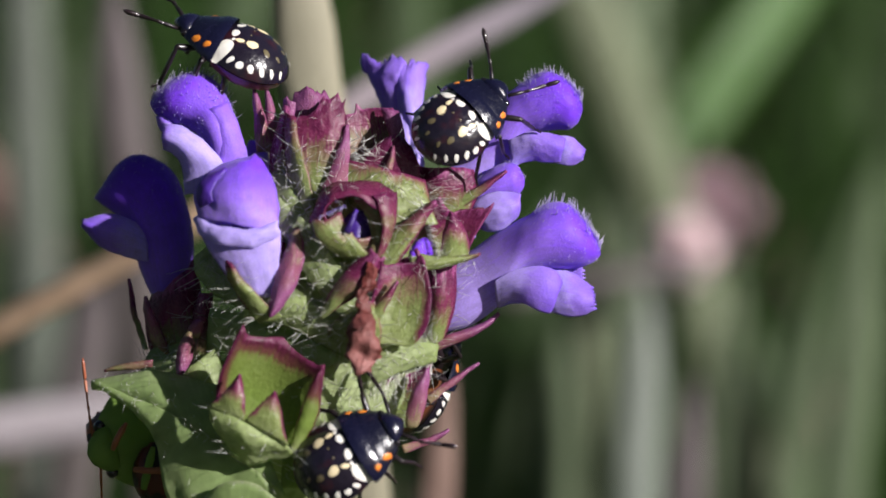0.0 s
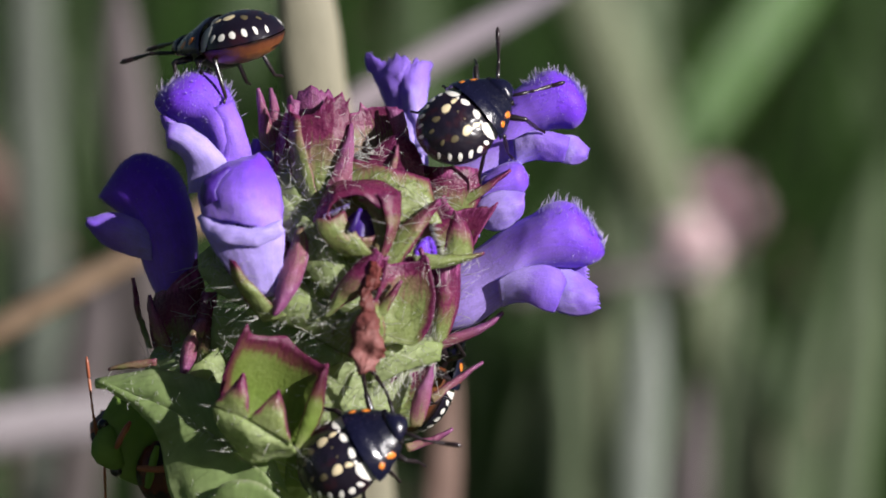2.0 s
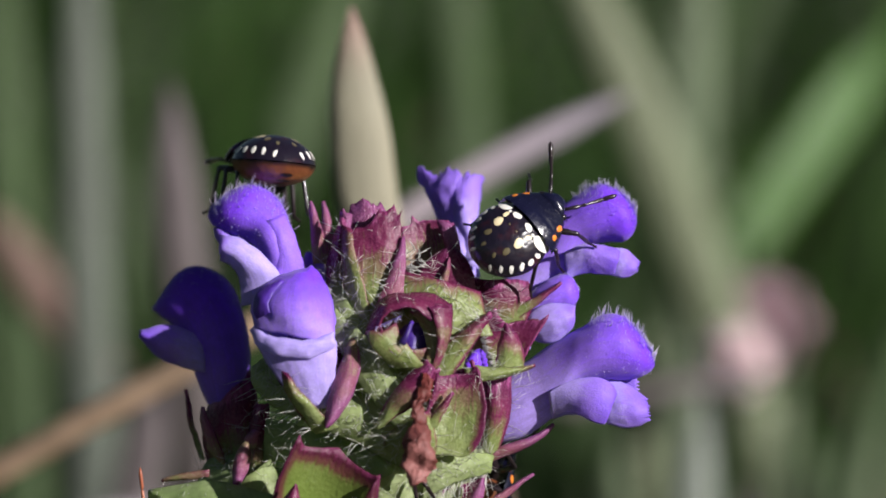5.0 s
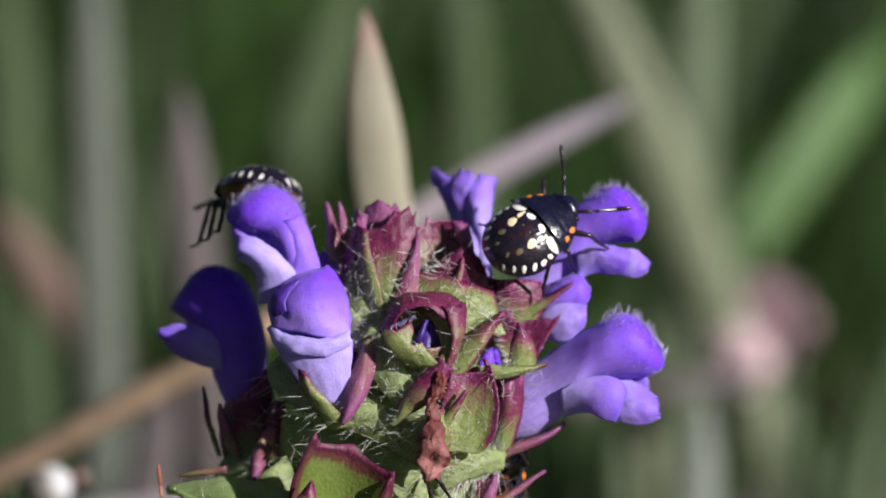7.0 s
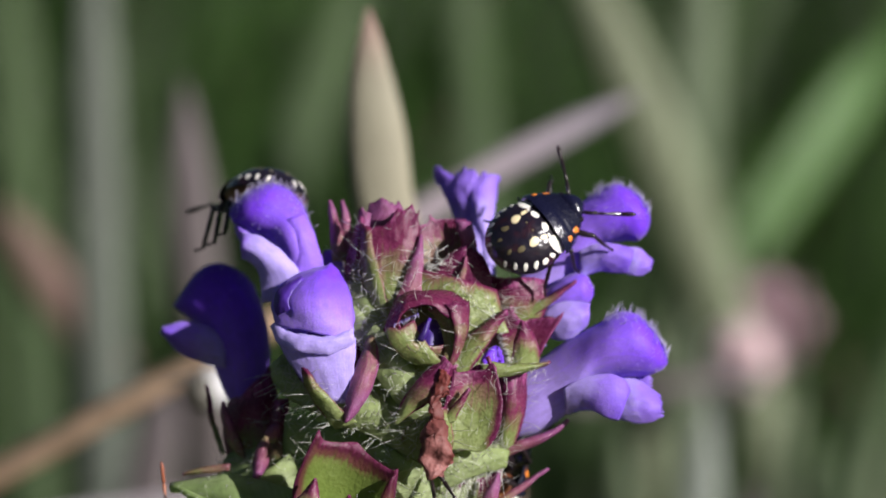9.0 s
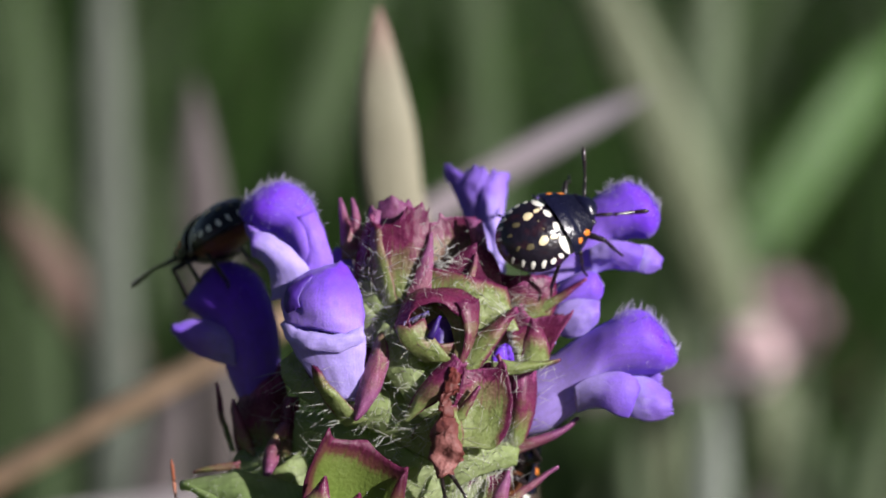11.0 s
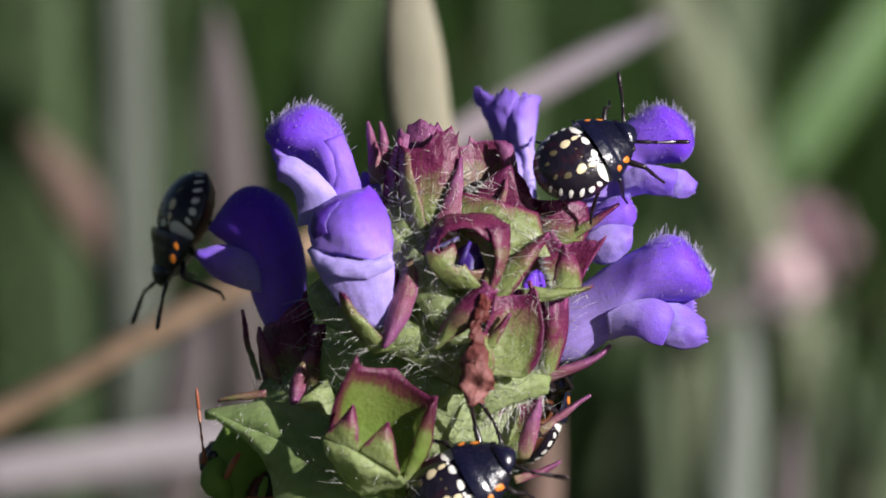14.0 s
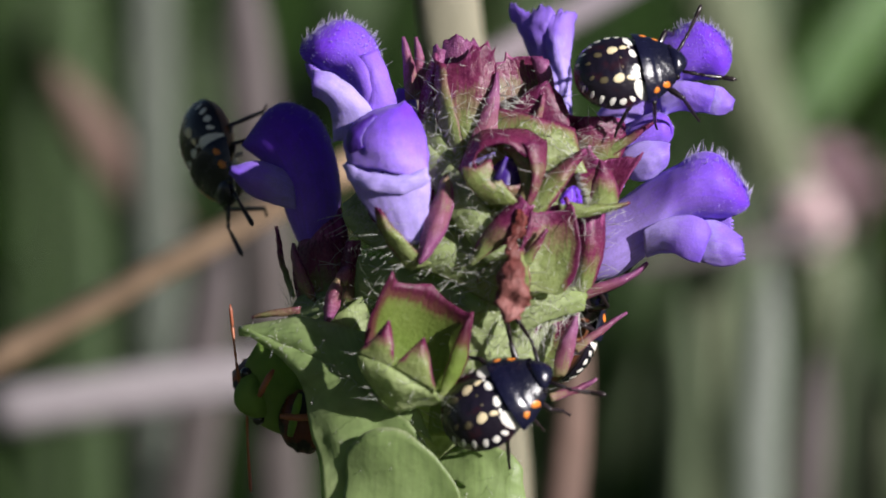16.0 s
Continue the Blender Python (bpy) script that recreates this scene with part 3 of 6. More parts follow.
# the flower in front, facing the lens
fl = loft("corolla", "lavender corolla tube facing forward", lip_mat, (
    ((-11.65, -8, -3.32), (-13.84, -8, -3.48), 1.2), ((-11.41, -8, -1.13), (-14.7, -8, -1.33), 1.7), ((-11.35, -7.6, 0.63), (-16.12, -7.6, 0.63), 2.1), ((-11.44, -7.2, 2.19), (-17, -7.2, 2.39), 2.1), ((-11.76, -7, 3.57), (-16.93, -7, 3.76), 1.8), ((-12.08, -6.8, 4.55), (-15.85, -6.8, 4.55), 1.2)),
    seed=17, tone=(0.2, 0.6), pale_under=0.1)
lobe("lip_apron", "pale lavender underside of the lip", lip_mat, ((-13.86, -9.4, -3.31), (-14.46, -9.9, -1.75), (-16.23, -10.2, -0.35), (-16.98, -9.2, 1.91)), ((-11.52, -9.4, -3.08), (-11.27, -9.9, -1.13), (-11.1, -10.4, 0.04), (-11.15, -10, 1.28)), 0.7, ((0.55, -0.8, 0.5),), parent=fl, seed=20, tone=0.2, side=0.1, rim=0.1, thick=0.2, width=6.0)
# the shadow in the mouth under the hood, given as a dark sheet
lobe("throat", "throat of the flower, its shade painted dark violet", bud_and_shade_mat, ((-14.72, -10.2, 0.04), (-14.72, -10.2, 0.62), (-14.53, -10, 1.2), (-14.35, -9.8, 1.91)), ((-11.73, -10.2, 0.43), (-11.73, -10.2, 0.82), (-11.73, -10, 1.28), (-11.74, -9.8, 1.91)), 0.2, parent=fl, seed=145, tone=0.9, side=0.8, rim=0.9, foot=0.6, nu=12, nv=8, ripple=0.2)
lobe("hood_front", "violet hood, paler towards its rounded rim", petal_mat, ((-16.72, -9.8, 2.14), (-17.56, -8.6, 3.71), (-17.13, -7.8, 5.36), (-13.63, -7.2, 6.35)), ((-11.49, -10.4, 1.13), (-10.98, -9.4, 2.92), (-11.57, -8, 4.89), (-12.85, -7.2, 6.35)), 2.1, ((0.5, 0.3, 0.5),), parent=fl, seed=18, tone=0.75, side=0.35, rim=0.7, foot=0.16, thick=0.2, width=5.0, open_top=0.85, nu=30, nv=30)
# a thin dark sheet on the hood: its shaded side, put in as colour
lobe("hood_edge", "deep violet sheet painted as shade on the hood's side", bud_and_shade_mat, ((-16.63, -10, 2.91), (-17.34, -9.8, 3.85), (-16.97, -9.4, 4.87), (-15.04, -9, 5.61)), ((-15.83, -10.6, 3.22), (-16.07, -10.4, 4), (-15.69, -10.2, 4.78), (-14.88, -9.2, 5.49)), 0.25, parent=fl, seed=146, tone=1.0, side=0.9, rim=0.9, foot=0.85, thick=0.14, width=6.0, nu=12)
lobe("lip_lobe", "pale curled edge of the lip", lip_mat, ((-16.82, -9.4, 2.45), (-15.98, -10.6, 1.67), (-13.31, -11.4, 0.74), (-11.26, -10.2, 1.67)), ((-17.21, -9.4, 2.22), (-16.75, -10.8, 0.19), (-13.3, -11.6, -0.81), (-11.07, -10.2, 1.05)), 0.4, parent=fl, seed=19, tone=0.08, side=0.05, rim=0.08, thick=0.22, width=6.0, ripple=0.2)

# the flower at the side in shade
fl = loft("corolla", "deep violet hooded corolla in shade", petal_mat, (
    ((-18.75, 2.1, -3.5), (-20.48, 2.1, -3.78), 1.3), ((-17.88, 2.3, -1.25), (-21.5, 2.3, -1.65), 1.8), ((-17.77, 2.5, 0.64), (-22.08, 2.5, 0.2), 2.2), ((-18.14, 2.7, 2.86), (-22.98, 2.7, 1.98), 2.5), ((-18.88, 2.9, 4.8), (-23.71, 2.9, 2.7), 2.6), ((-20.01, 3, 6.09), (-24.21, 3, 3.11), 2.4), ((-21.63, 3.1, 6.78), (-24.5, 3.1, 3.35), 1.9), ((-23.17, 3.2, 6.1), (-24.7, 3.2, 3.51), 1.2), ((-24.87, 3.3, 3.76), (-24.91, 3.3, 3.59), 0.1)),
    seed=21, tone=(0.28, 1.1), pale_under=0.10, fuzz=132, hairs=21, crest=0.2)
lobe("lower_lip", "pale scooped lip with a fringed end", lip_mat, ((-20.93, 0.9, 1.32), (-22.37, 0.1, 2.52), (-23.95, -0.1, 2.76), (-25.46, 0.3, 2.04)), ((-20.93, 0.9, -0.76), (-22.37, 0.1, -0.84), (-24.31, -0.1, -0.2), (-25.46, 0.3, 1.56)), 0.9, parent=fl, seed=22, tone=0.9, side=0.35, rim=1.0, fringe=0.3, thick=0.2, width=6.0)

# ---- calyces: a broad upper lip with three points, and a two-toothed lower lip ----
# the tall one at the top
cx = lobe("calyx", "tall purple calyx, green at its base", calyx_mat, ((-9.25, -7, 1.22), (-9.72, -7, 4.35), (-10.6, -6.6, 7.1), (-10.46, -6, 9.16)), ((-7.99, -7.2, 2), (-7.06, -7, 5.14), (-6.71, -6.4, 7.5), (-6.85, -5.6, 9.96)), 0.35, ((0.0, -0.3, 0.2), (0.62, 0.9, 0.30), (0.85, 0.9, 0.12), (1.0, 0.4, 0.06)), tone=0.88, side=0.72, rim=0.95, seed=31, ripple=0.16, hairs=14, width=4.0, nu=34, nv=30)
lobe("side_fold", "pale pink and green ridge of the calyx", calyx_mat, ((-9.57, -6.8, 1.22), (-10.75, -6.6, 4.36), (-11.24, -6, 7.04), (-10.95, -5.5, 9.49)), ((-8.53, -7.6, 1.76), (-9.08, -7.7, 4.34), (-9.95, -7.3, 7.01), (-10.29, -6.4, 9.23)), 0.45, parent=cx, tone=0.62, side=0.55, rim=0.8, seed=36, hairs=30, nu=12, edge_hairs=0.5)
lobe("tube", "dark green hairy side of the calyx", calyx_mat, ((-11.51, -5, 1.22), (-11.91, -4.8, 2.8), (-12, -4.6, 4.78), (-11.77, -4.4, 6.75)), ((-8.8, -6.4, 1.22), (-9.59, -6.2, 3.18), (-10.22, -6, 5.15), (-10.63, -5.6, 7.05)), 0.6, parent=cx, tone=0.45, side=0.4, rim=0.6, foot=0.2, seed=37, hairs=70, edge_hairs=0.2)
lobe("upper_lip", "shining pink upper lip", tooth_mat, ((-10.75, -4.2, 5.57), (-10.76, -4, 7.55), (-10.92, -3.8, 9.14), (-10.38, -3.4, 10.89)), ((-7.03, -4.2, 5.57), (-7.04, -4, 7.55), (-7.44, -3.8, 9.14), (-8.24, -3.4, 10.81)), 0.9, ((0.4, 0.7, 0.35), (0.75, 0.3, 0.10), (1.0, 0.5, 0.10)), parent=cx, tone=0.6, side=0.5, rim=0.8, seed=32, ripple=0.2)
lobe("upper_lip", "shining pink side of the upper lip", tooth_mat, ((-11.61, -4.6, 5.57), (-11.53, -4.6, 7.54), (-11.37, -4.6, 8.92), (-11.14, -4.4, 10.39)), ((-10.48, -5.4, 5.55), (-10.48, -5.4, 7.33), (-10.56, -5.2, 8.71), (-10.34, -4.6, 10.14)), 0.3, ((0.2, 0.3, 0.3),), parent=cx, tone=0.6, side=0.4, rim=0.7, seed=33, nu=10)
lobe("lower_lip", "dark purple pointed side of the calyx", calyx_mat, ((-11.01, -4.6, 1.62), (-12.09, -4.2, 3.99), (-12.73, -4, 6.76), (-10.98, -4.4, 10.07)), ((-10.25, -5, 1.62), (-10.4, -5.2, 3.98), (-10.56, -5.2, 6.74), (-10.72, -5, 9.9)), 0.9, parent=cx, tone=0.95, side=0.9, rim=1.0, seed=34, hairs=33)
lobe("tooth", "pink folded edge of the calyx", tooth_mat, ((-8.92, -7.8, 2.7), (-8.29, -7.8, 4.34), (-7.36, -7.3, 6.31), (-6.72, -6.2, 8.6)), ((-6.96, -8, 2.7), (-6.65, -7.8, 4.5), (-6.43, -7, 6.7), (-6.6, -6.2, 8.68)), 0.25, parent=cx, tone=0.7, side=0.3, rim=0.6, seed=35, hairs=20)
for a, b in (((-13.34, -2.6, 11.24), (-12.45, -3, 6.78)), ((-12.48, -2.2, 11.25), (-11.59, -2.8, 6.79))):
    a, b = Vector(a), Vector(b)
    w = Vector((0.62, 0, 0))
    lobe("calyx_tooth", "slender pink pointed calyx tooth", tooth_mat, (b - w, b.lerp(a, 0.33) - w, b.lerp(a, 0.7) - w * 0.5, a - w * 0.08), (b + w, b.lerp(a, 0.33) + w, b.lerp(a, 0.7) + w * 0.5, a + w * 0.08), 0.25, tone=0.6, side=0.3, rim=0.5, nu=8, nv=12)

# the upper middle one, half behind a bug
cx = lobe("calyx", "dark green calyx with a mauve rim and maroon teeth", calyx_mat, ((-6.15, -5, 4.38), (-6.79, -4.4, 5.96), (-6.88, -4, 7.95), (-6.8, -4, 9.37)), ((-2.68, -5, 4.38), (-2.37, -4.4, 6.36), (-2.69, -4, 8.54), (-3.56, -3.8, 9.93)), -0.45, ((0.3, 0.7, 0.10), (0.5, 0.3, 0.5)), tone=0.80, side=0.9, rim=1.0, seed=41, foot=0.5, width=5.0, hairs=10)
lobe("tooth", "dark maroon pointed tooth", calyx_mat, ((-5.65, -6.4, 5.07), (-5.5, -6.4, 6.13), (-5.19, -6.2, 7.19), (-3.31, -5.6, 7.91)), ((-1.65, -6.2, 4.91), (-1.65, -6.2, 6.13), (-2.12, -6, 7.19), (-3.15, -5.6, 8.07)), 0.5, parent=cx, tone=1.0, side=0.86, rim=0.9, foot=0.78, seed=44, hairs=12)
lobe("tooth", "red-brown ridge of the tooth", tooth_mat, ((-4.23, -7, 5.21), (-4, -7, 5.84), (-3.76, -6.9, 6.47), (-3.46, -6.4, 7.19)), ((-3.61, -7, 5.14), (-3.53, -7, 5.76), (-3.45, -6.9, 6.39), (-3.38, -6.4, 7.19)), 0.2, parent=cx, tone=0.4, side=0.3, rim=0.4, seed=46, nu=8, nv=10)
bm = bmesh.new()
rng = random.Random(17)
for _ in range(34):
    q = Vector((-5.65, -6.6, 6.63)) + Vector((rng.uniform(-0.9, 1.0), 0, rng.uniform(-0.7, 1.2)))
    hair(bm, q, (rng.uniform(-1, 1), rng.uniform(-0.8, 0.0), rng.uniform(-0.6, 0.8)), rng.uniform(0.6, 1.5), 0.034)
tagged(part("hair", bm, hair_mat, cx, "tangled white hairs"), kind="stuff")
lobe("fold", "shining pink fold of the rim", tooth_mat, ((-3.71, -4.2, 7.07), (-3.56, -4.3, 7.7), (-3.95, -4.3, 8.73), (-4.27, -4, 9.85)), ((-2.85, -4.2, 7.07), (-2.77, -4.3, 8.1), (-2.92, -4.3, 9.05), (-3.08, -4, 9.69)), 0.4, parent=cx, tone=0.8, side=0.3, rim=0.6, seed=42, nu=12, nv=12)
lobe("tube", "green and purple hairy base of the calyx", calyx_mat, ((-7.2, -7.4, 1.61), (-7.21, -7.2, 2.98), (-7.06, -7, 4.74), (-6.75, -6.6, 6.32)), ((-0.35, -7.2, 1.8), (-0.74, -7.2, 2.78), (-1.02, -7, 3.76), (-1.26, -6.2, 4.83)), 0.9, parent=cx, tone=0.42, side=0.45, rim=0.70, seed=45, hairs=150)

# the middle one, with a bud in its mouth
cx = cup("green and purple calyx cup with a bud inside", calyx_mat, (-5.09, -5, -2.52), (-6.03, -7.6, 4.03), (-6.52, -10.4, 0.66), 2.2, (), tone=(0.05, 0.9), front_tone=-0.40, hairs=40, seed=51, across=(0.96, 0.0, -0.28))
lobe("hood", "purple arched upper lip of the calyx", calyx_mat, ((-9.18, -9.6, 1.75), (-8.9, -8.4, 4.65), (-6.48, -8.2, 5.82), (-3.12, -8.6, 3.71)), ((-8.3, -10.6, 2.21), (-7.68, -10.8, 3.68), (-5.97, -10.6, 4), (-4.66, -10.2, 2.68)), 0.45, parent=cx, tone=0.85, side=0.80, rim=0.9, foot=0.70, seed=52, nu=16, nv=26, ripple=0.14, hairs=16)
lobe("inner_wall", "beige inside of the calyx", calyx_mat, ((-4.97, -10.2, -0.19), (-4.67, -9.8, 0.89), (-4.98, -9.6, 2.06), (-6.07, -9.8, 3.46)), ((-4.27, -10.2, -0.58), (-3.81, -9.9, 0.82), (-3.73, -9.7, 2.22), (-4.43, -9.6, 3.7)), 0.2, parent=cx, tone=0.46, side=0.42, rim=0.66, foot=0.36, seed=53, nu=14)
lobe("side_lip", "purple pointed side of the calyx", calyx_mat, ((-4.73, -10.4, -0.66), (-4.19, -10.5, 0.66), (-3.96, -10.5, 2.21), (-4.81, -10.3, 3.77)), ((-4.35, -10.2, -0.58), (-3.5, -10, 0.66), (-3.03, -9.6, 2.06), (-3.08, -9.2, 3.74)), 0.35, ((1.0, 0.3, 0.25),), parent=cx, tone=0.86, side=0.75, rim=0.9, foot=0.55, seed=54, nu=14, hairs=10)

lobe("inner_lip", "beige inner lip of the calyx", calyx_mat, ((-6.99, -10.4, -0.58), (-8.21, -11, 0.12), (-8.98, -11.2, 1.12), (-8.99, -10.8, 1.98)), ((-4.73, -10.4, -0.5), (-5.27, -10.8, -0.12), (-6.43, -11, 0.97), (-7.06, -10.8, 2.6)), 0.35, ((0.5, -0.4, 0.5),), parent=cx, tone=0.44, side=0.46, rim=0.66, foot=0.34, seed=56, nu=16, nv=16, hairs=12)
bm = bmesh.new()
rng = random.Random(19)
for k in range(40):
    q = Vector((-8.46, -10.6, 2.29)).lerp(Vector((-6.75, -10.4, 3.07)), k / 39)
    hair(bm, q, (rng.uniform(-0.4, 0.4), -0.5, rng.uniform(-1.0, -0.2)), rng.uniform(0.3, 0.6), 0.03)
tagged(part("hair", bm, violet_hair_mat, cx, "pale hairs along the bud"), kind="stuff")
part("bud", bud(((-5.94, -8.2, 1.52)), (-0.25, -0.6, 0.7), 1.8, 2.0), bud_and_shade_mat, cx, "dark violet bud and petal shade inside its calyx")
lobe("style", "violet style", bud_and_shade_mat, ((-6.81, -11.3, 1.2), (-6.58, -11.4, 1.59), (-6.27, -11.2, 2.13), (-5.89, -10.8, 2.75)), ((-6.35, -11.3, 1.12), (-6.19, -11.4, 1.51), (-5.96, -11.2, 2.05), (-5.81, -10.8, 2.71)), 0.2, parent=cx, tone=0.6, nu=6, nv=8)

# the one beside it, with a violet bud
cx = lobe("calyx", "purple calyx with a hairy violet bud", calyx_mat, ((-4.09, -6, -1.14), (-3.3, -6.6, 0.43), (-1.92, -7, 2), (-0.47, -7.2, 3.25)), ((1.02, -5.6, -1.14), (1.89, -6, 0.04), (2.59, -6.2, 1.41), (3.14, -6.2, 2.71)), -0.9, ((0.0, 0.4, 0.15), (0.45, -0.7, 0.45), (1.0, 0.7, 0.12)), tone=0.98, side=0.95, rim=1.0, seed=61)
lobe("side_lip", "purple-edged side of the calyx", calyx_mat, ((-5.63, -8.2, -0.98), (-4.53, -8.4, 0.43), (-2.81, -8.4, 1.91), (-0.47, -7.6, 3.4)), ((-3.67, -8.6, -1.44), (-2.42, -9, -0.16), (-1.64, -8.8, 1.4), (-0.39, -7.8, 3.09)), 0.5, parent=cx, tone=0.74, side=0.95, rim=1.0, seed=62, hairs=40)
lobe("lower_lip", "green pointed lower lip of the calyx", calyx_mat, ((-2.34, -9, -0.19), (-0.93, -9.4, -0.58), (0.62, -9, -0.74), (2.58, -8, -0.2)), ((-2.18, -9, -1.36), (-0.86, -9.4, -1.67), (0.62, -9, -1.29), (2.58, -8, -0.27)), 0.4, parent=cx, tone=0.45, side=0.5, rim=0.7, seed=63, hairs=24)
lobe("side_lip", "maroon pointed side of the calyx", calyx_mat, ((-0.31, -7.6, -0.82), (-0.16, -7.8, 0.43), (0.08, -7.8, 1.41), (0.47, -7.4, 2.55)), ((1.65, -7, -0.59), (2.04, -7.2, 0.43), (1.72, -7.4, 1.61), (0.55, -7.4, 2.55)), 0.5, parent=cx, tone=1.0, side=0.8, rim=1.0, seed=64)
part("bud", bud(((-1.52, -8.4, -0.16)), (0.25, -0.4, 0.85), 0.95, 2.0), petal_mat, cx, "hairy violet bud")
bm = bmesh.new()
rng = random.Random(8)
for _ in range(46):
    k = rng.uniform(0, 1)
    hair(bm, Vector((-0.62, -9.2, -0.55)).lerp(Vector((-1.25, -9, 1.52)), k), Vector((1, rng.uniform(-0.6, 0.1), rng.uniform(-0.2, 0.7))), rng.uniform(0.4, 0.9), 0.03)
tagged(part("hair", bm, hair_mat, cx, "white hairs round the bud"), kind="stuff")
# magenta calyx under the resting bug
cx = lobe("calyx", "magenta calyx under a resting bug", calyx_mat, ((-2.14, -4, 1.62), (-1.82, -4.4, 3.2), (-1.58, -4.6, 4.38), (-1.82, -4.4, 5.89)), ((1.23, -3.6, 1.62), (2.41, -4, 2.81), (2.61, -4.2, 3.99), (2.21, -4, 5.58)), 0.9, tone=1.0, side=0.9, rim=0.95, seed=65, hairs=45, edge_hairs=0.1)
lobe("tooth", "long maroon pointed tooth", calyx_mat, ((0.63, -4.4, 3.59), (1.82, -4.6, 3.91), (3, -4.6, 4.58), (4.43, -4.2, 5.49)), ((0.87, -4.4, 2.73), (2.05, -4.6, 3.28), (3.24, -4.6, 4.3), (4.47, -4.2, 5.41)), 0.3, parent=cx, tone=0.9, side=0.9, rim=1.0, seed=66, nu=10)
lobe("tooth", "maroon pointed tooth", calyx_mat, ((0.63, -4.4, 2.73), (1.62, -4.6, 2.61), (2.41, -4.6, 2.72), (3.32, -4.2, 3.28)), ((0.87, -4.4, 1.22), (1.74, -4.6, 1.7), (2.53, -4.6, 2.33), (3.32, -4.2, 3.2)), 0.3, parent=cx, tone=0.9, side=0.9, rim=1.0, seed=67, nu=10)

# the lower middle one, from which the withered flower hangs
cx = lobe("calyx", "green calyx with dark purple edges and a withered flower", calyx_mat, ((-6.5, -7.6, -6.69), (-5.93, -8.4, -5.04), (-5.41, -9.2, -2.69), (-4.98, -9.8, -0.58)), ((-3.29, -7.4, -6.85), (-1.4, -8.6, -6.05), (-1.09, -9.2, -3.47), (-1.71, -9.4, -0.58)), -1.1, ((0.0, 0.6, 0.1), (0.55, -0.3, 0.3), (0.95, 0.6, 0.12)), tone=0.62, side=0.95, rim=1.0, seed=71, ripple=0.08, hairs=10)
lobe("side_lip", "dark purple folded side of the calyx", calyx_mat, ((-8.42, -10.4, -4.7), (-8.15, -10.6, -3.06), (-6.98, -10.6, -1.67), (-4.97, -10.4, 0.04)), ((-8.34, -10.4, -4.73), (-6.66, -11.2, -3.76), (-5.11, -11.4, -3.13), (-4.5, -10.8, -0.58)), 0.4, parent=cx, tone=1.0, side=1.0, rim=1.0, seed=72)
lobe("lower_lip", "green lower lip of the calyx", calyx_mat, ((-7.71, -9.4, -6.89), (-8.16, -9.8, -5.6), (-7.62, -10, -4.7), (-5.28, -10.2, -3.46)), ((-4.36, -9.4, -6.97), (-4.19, -10.2, -5.79), (-4.35, -10.4, -4.62), (-4.74, -10.2, -3.53)), 0.7, parent=cx, tone=0.3, side=0.45, rim=0.7, seed=73, hairs=30)
lobe("shell", "green concave side of the calyx with purple edges", calyx_mat, ((-5.02, -9.6, -6.57), (-5.6, -9.9, -5.21), (-4.82, -10.1, -3.07), (-4.2, -10, -1.13)), ((-2.41, -9.6, -6.73), (-0.54, -9.9, -5.87), (-0.62, -10, -3.46), (-1.24, -9.6, -0.82)), -0.6, ((0.0, 0.2, 0.1), (0.9, 0.5, 0.15)), parent=cx, tone=0.6, side=0.9, rim=0.95, seed=74, hairs=30, width=2.4)
lobe("tooth", "dark purple pointed lower tooth", calyx_mat, ((-5.12, -10.3, -4.85), (-4.65, -10.6, -3.84), (-3.96, -10.6, -3.06), (-3.14, -10.3, -2.17)), ((-4.19, -10.4, -4.7), (-3.88, -10.7, -4.03), (-3.49, -10.7, -3.26), (-3.07, -10.3, -2.25)), 0.25, parent=cx, tone=0.95, side=0.95, rim=1.0, seed=75, nu=10, nv=14)

# the one that holds the great flower
cx = lobe("calyx", "magenta calyx round the great corolla's tube", calyx_mat, ((-1.65, -5.4, -7.05), (-0.55, -6, -5.86), (-1.1, -6.4, -3.49), (-1.02, -6.4, -1.45)), ((-0.35, -5, -6.9), (0.79, -5.6, -5.67), (0.86, -6, -3.5), (0.87, -5.8, -1.06)), 0.8, ((0.9, 0.5, 0.2),), tone=0.98, side=0.98, rim=1.0, seed=81, hairs=33, edge_hairs=0.8)
lobe("lower_lip", "long pink-green lower lip under the tube", tooth_mat, ((-1.26, -5, -6.74), (0.63, -5.4, -5.87), (2.21, -5.2, -5.67), (3.87, -4.4, -4.54)), ((-1.03, -5, -7.37), (0.87, -5.4, -6.58), (2.52, -5.2, -6.11), (3.95, -4.4, -4.62)), 0.4, parent=cx, tone=0.7, side=0.5, rim=0.9, seed=82, nu=10)

# the broad green one low in front
cx = lobe("calyx", "broad green calyx with dark purple points", green_calyx_mat, ((-14.16, -9.6, -13.97), (-16.37, -10.6, -11.21), (-15.79, -11.4, -8.47), (-13.92, -11.6, -5.92)), ((-10.43, -9.6, -14.2), (-8.84, -10.6, -12.76), (-8.29, -11.2, -10.8), (-8.28, -11.4, -8.24)), -1.4, ((0.0, 0.7, 0.09), (0.45, 1.0, 0.5), (1.0, 0.3, 0.08)), tone=0.70, side=0.95, rim=1.0, width=2.2, seed=91, ripple=0.08, hairs=15)
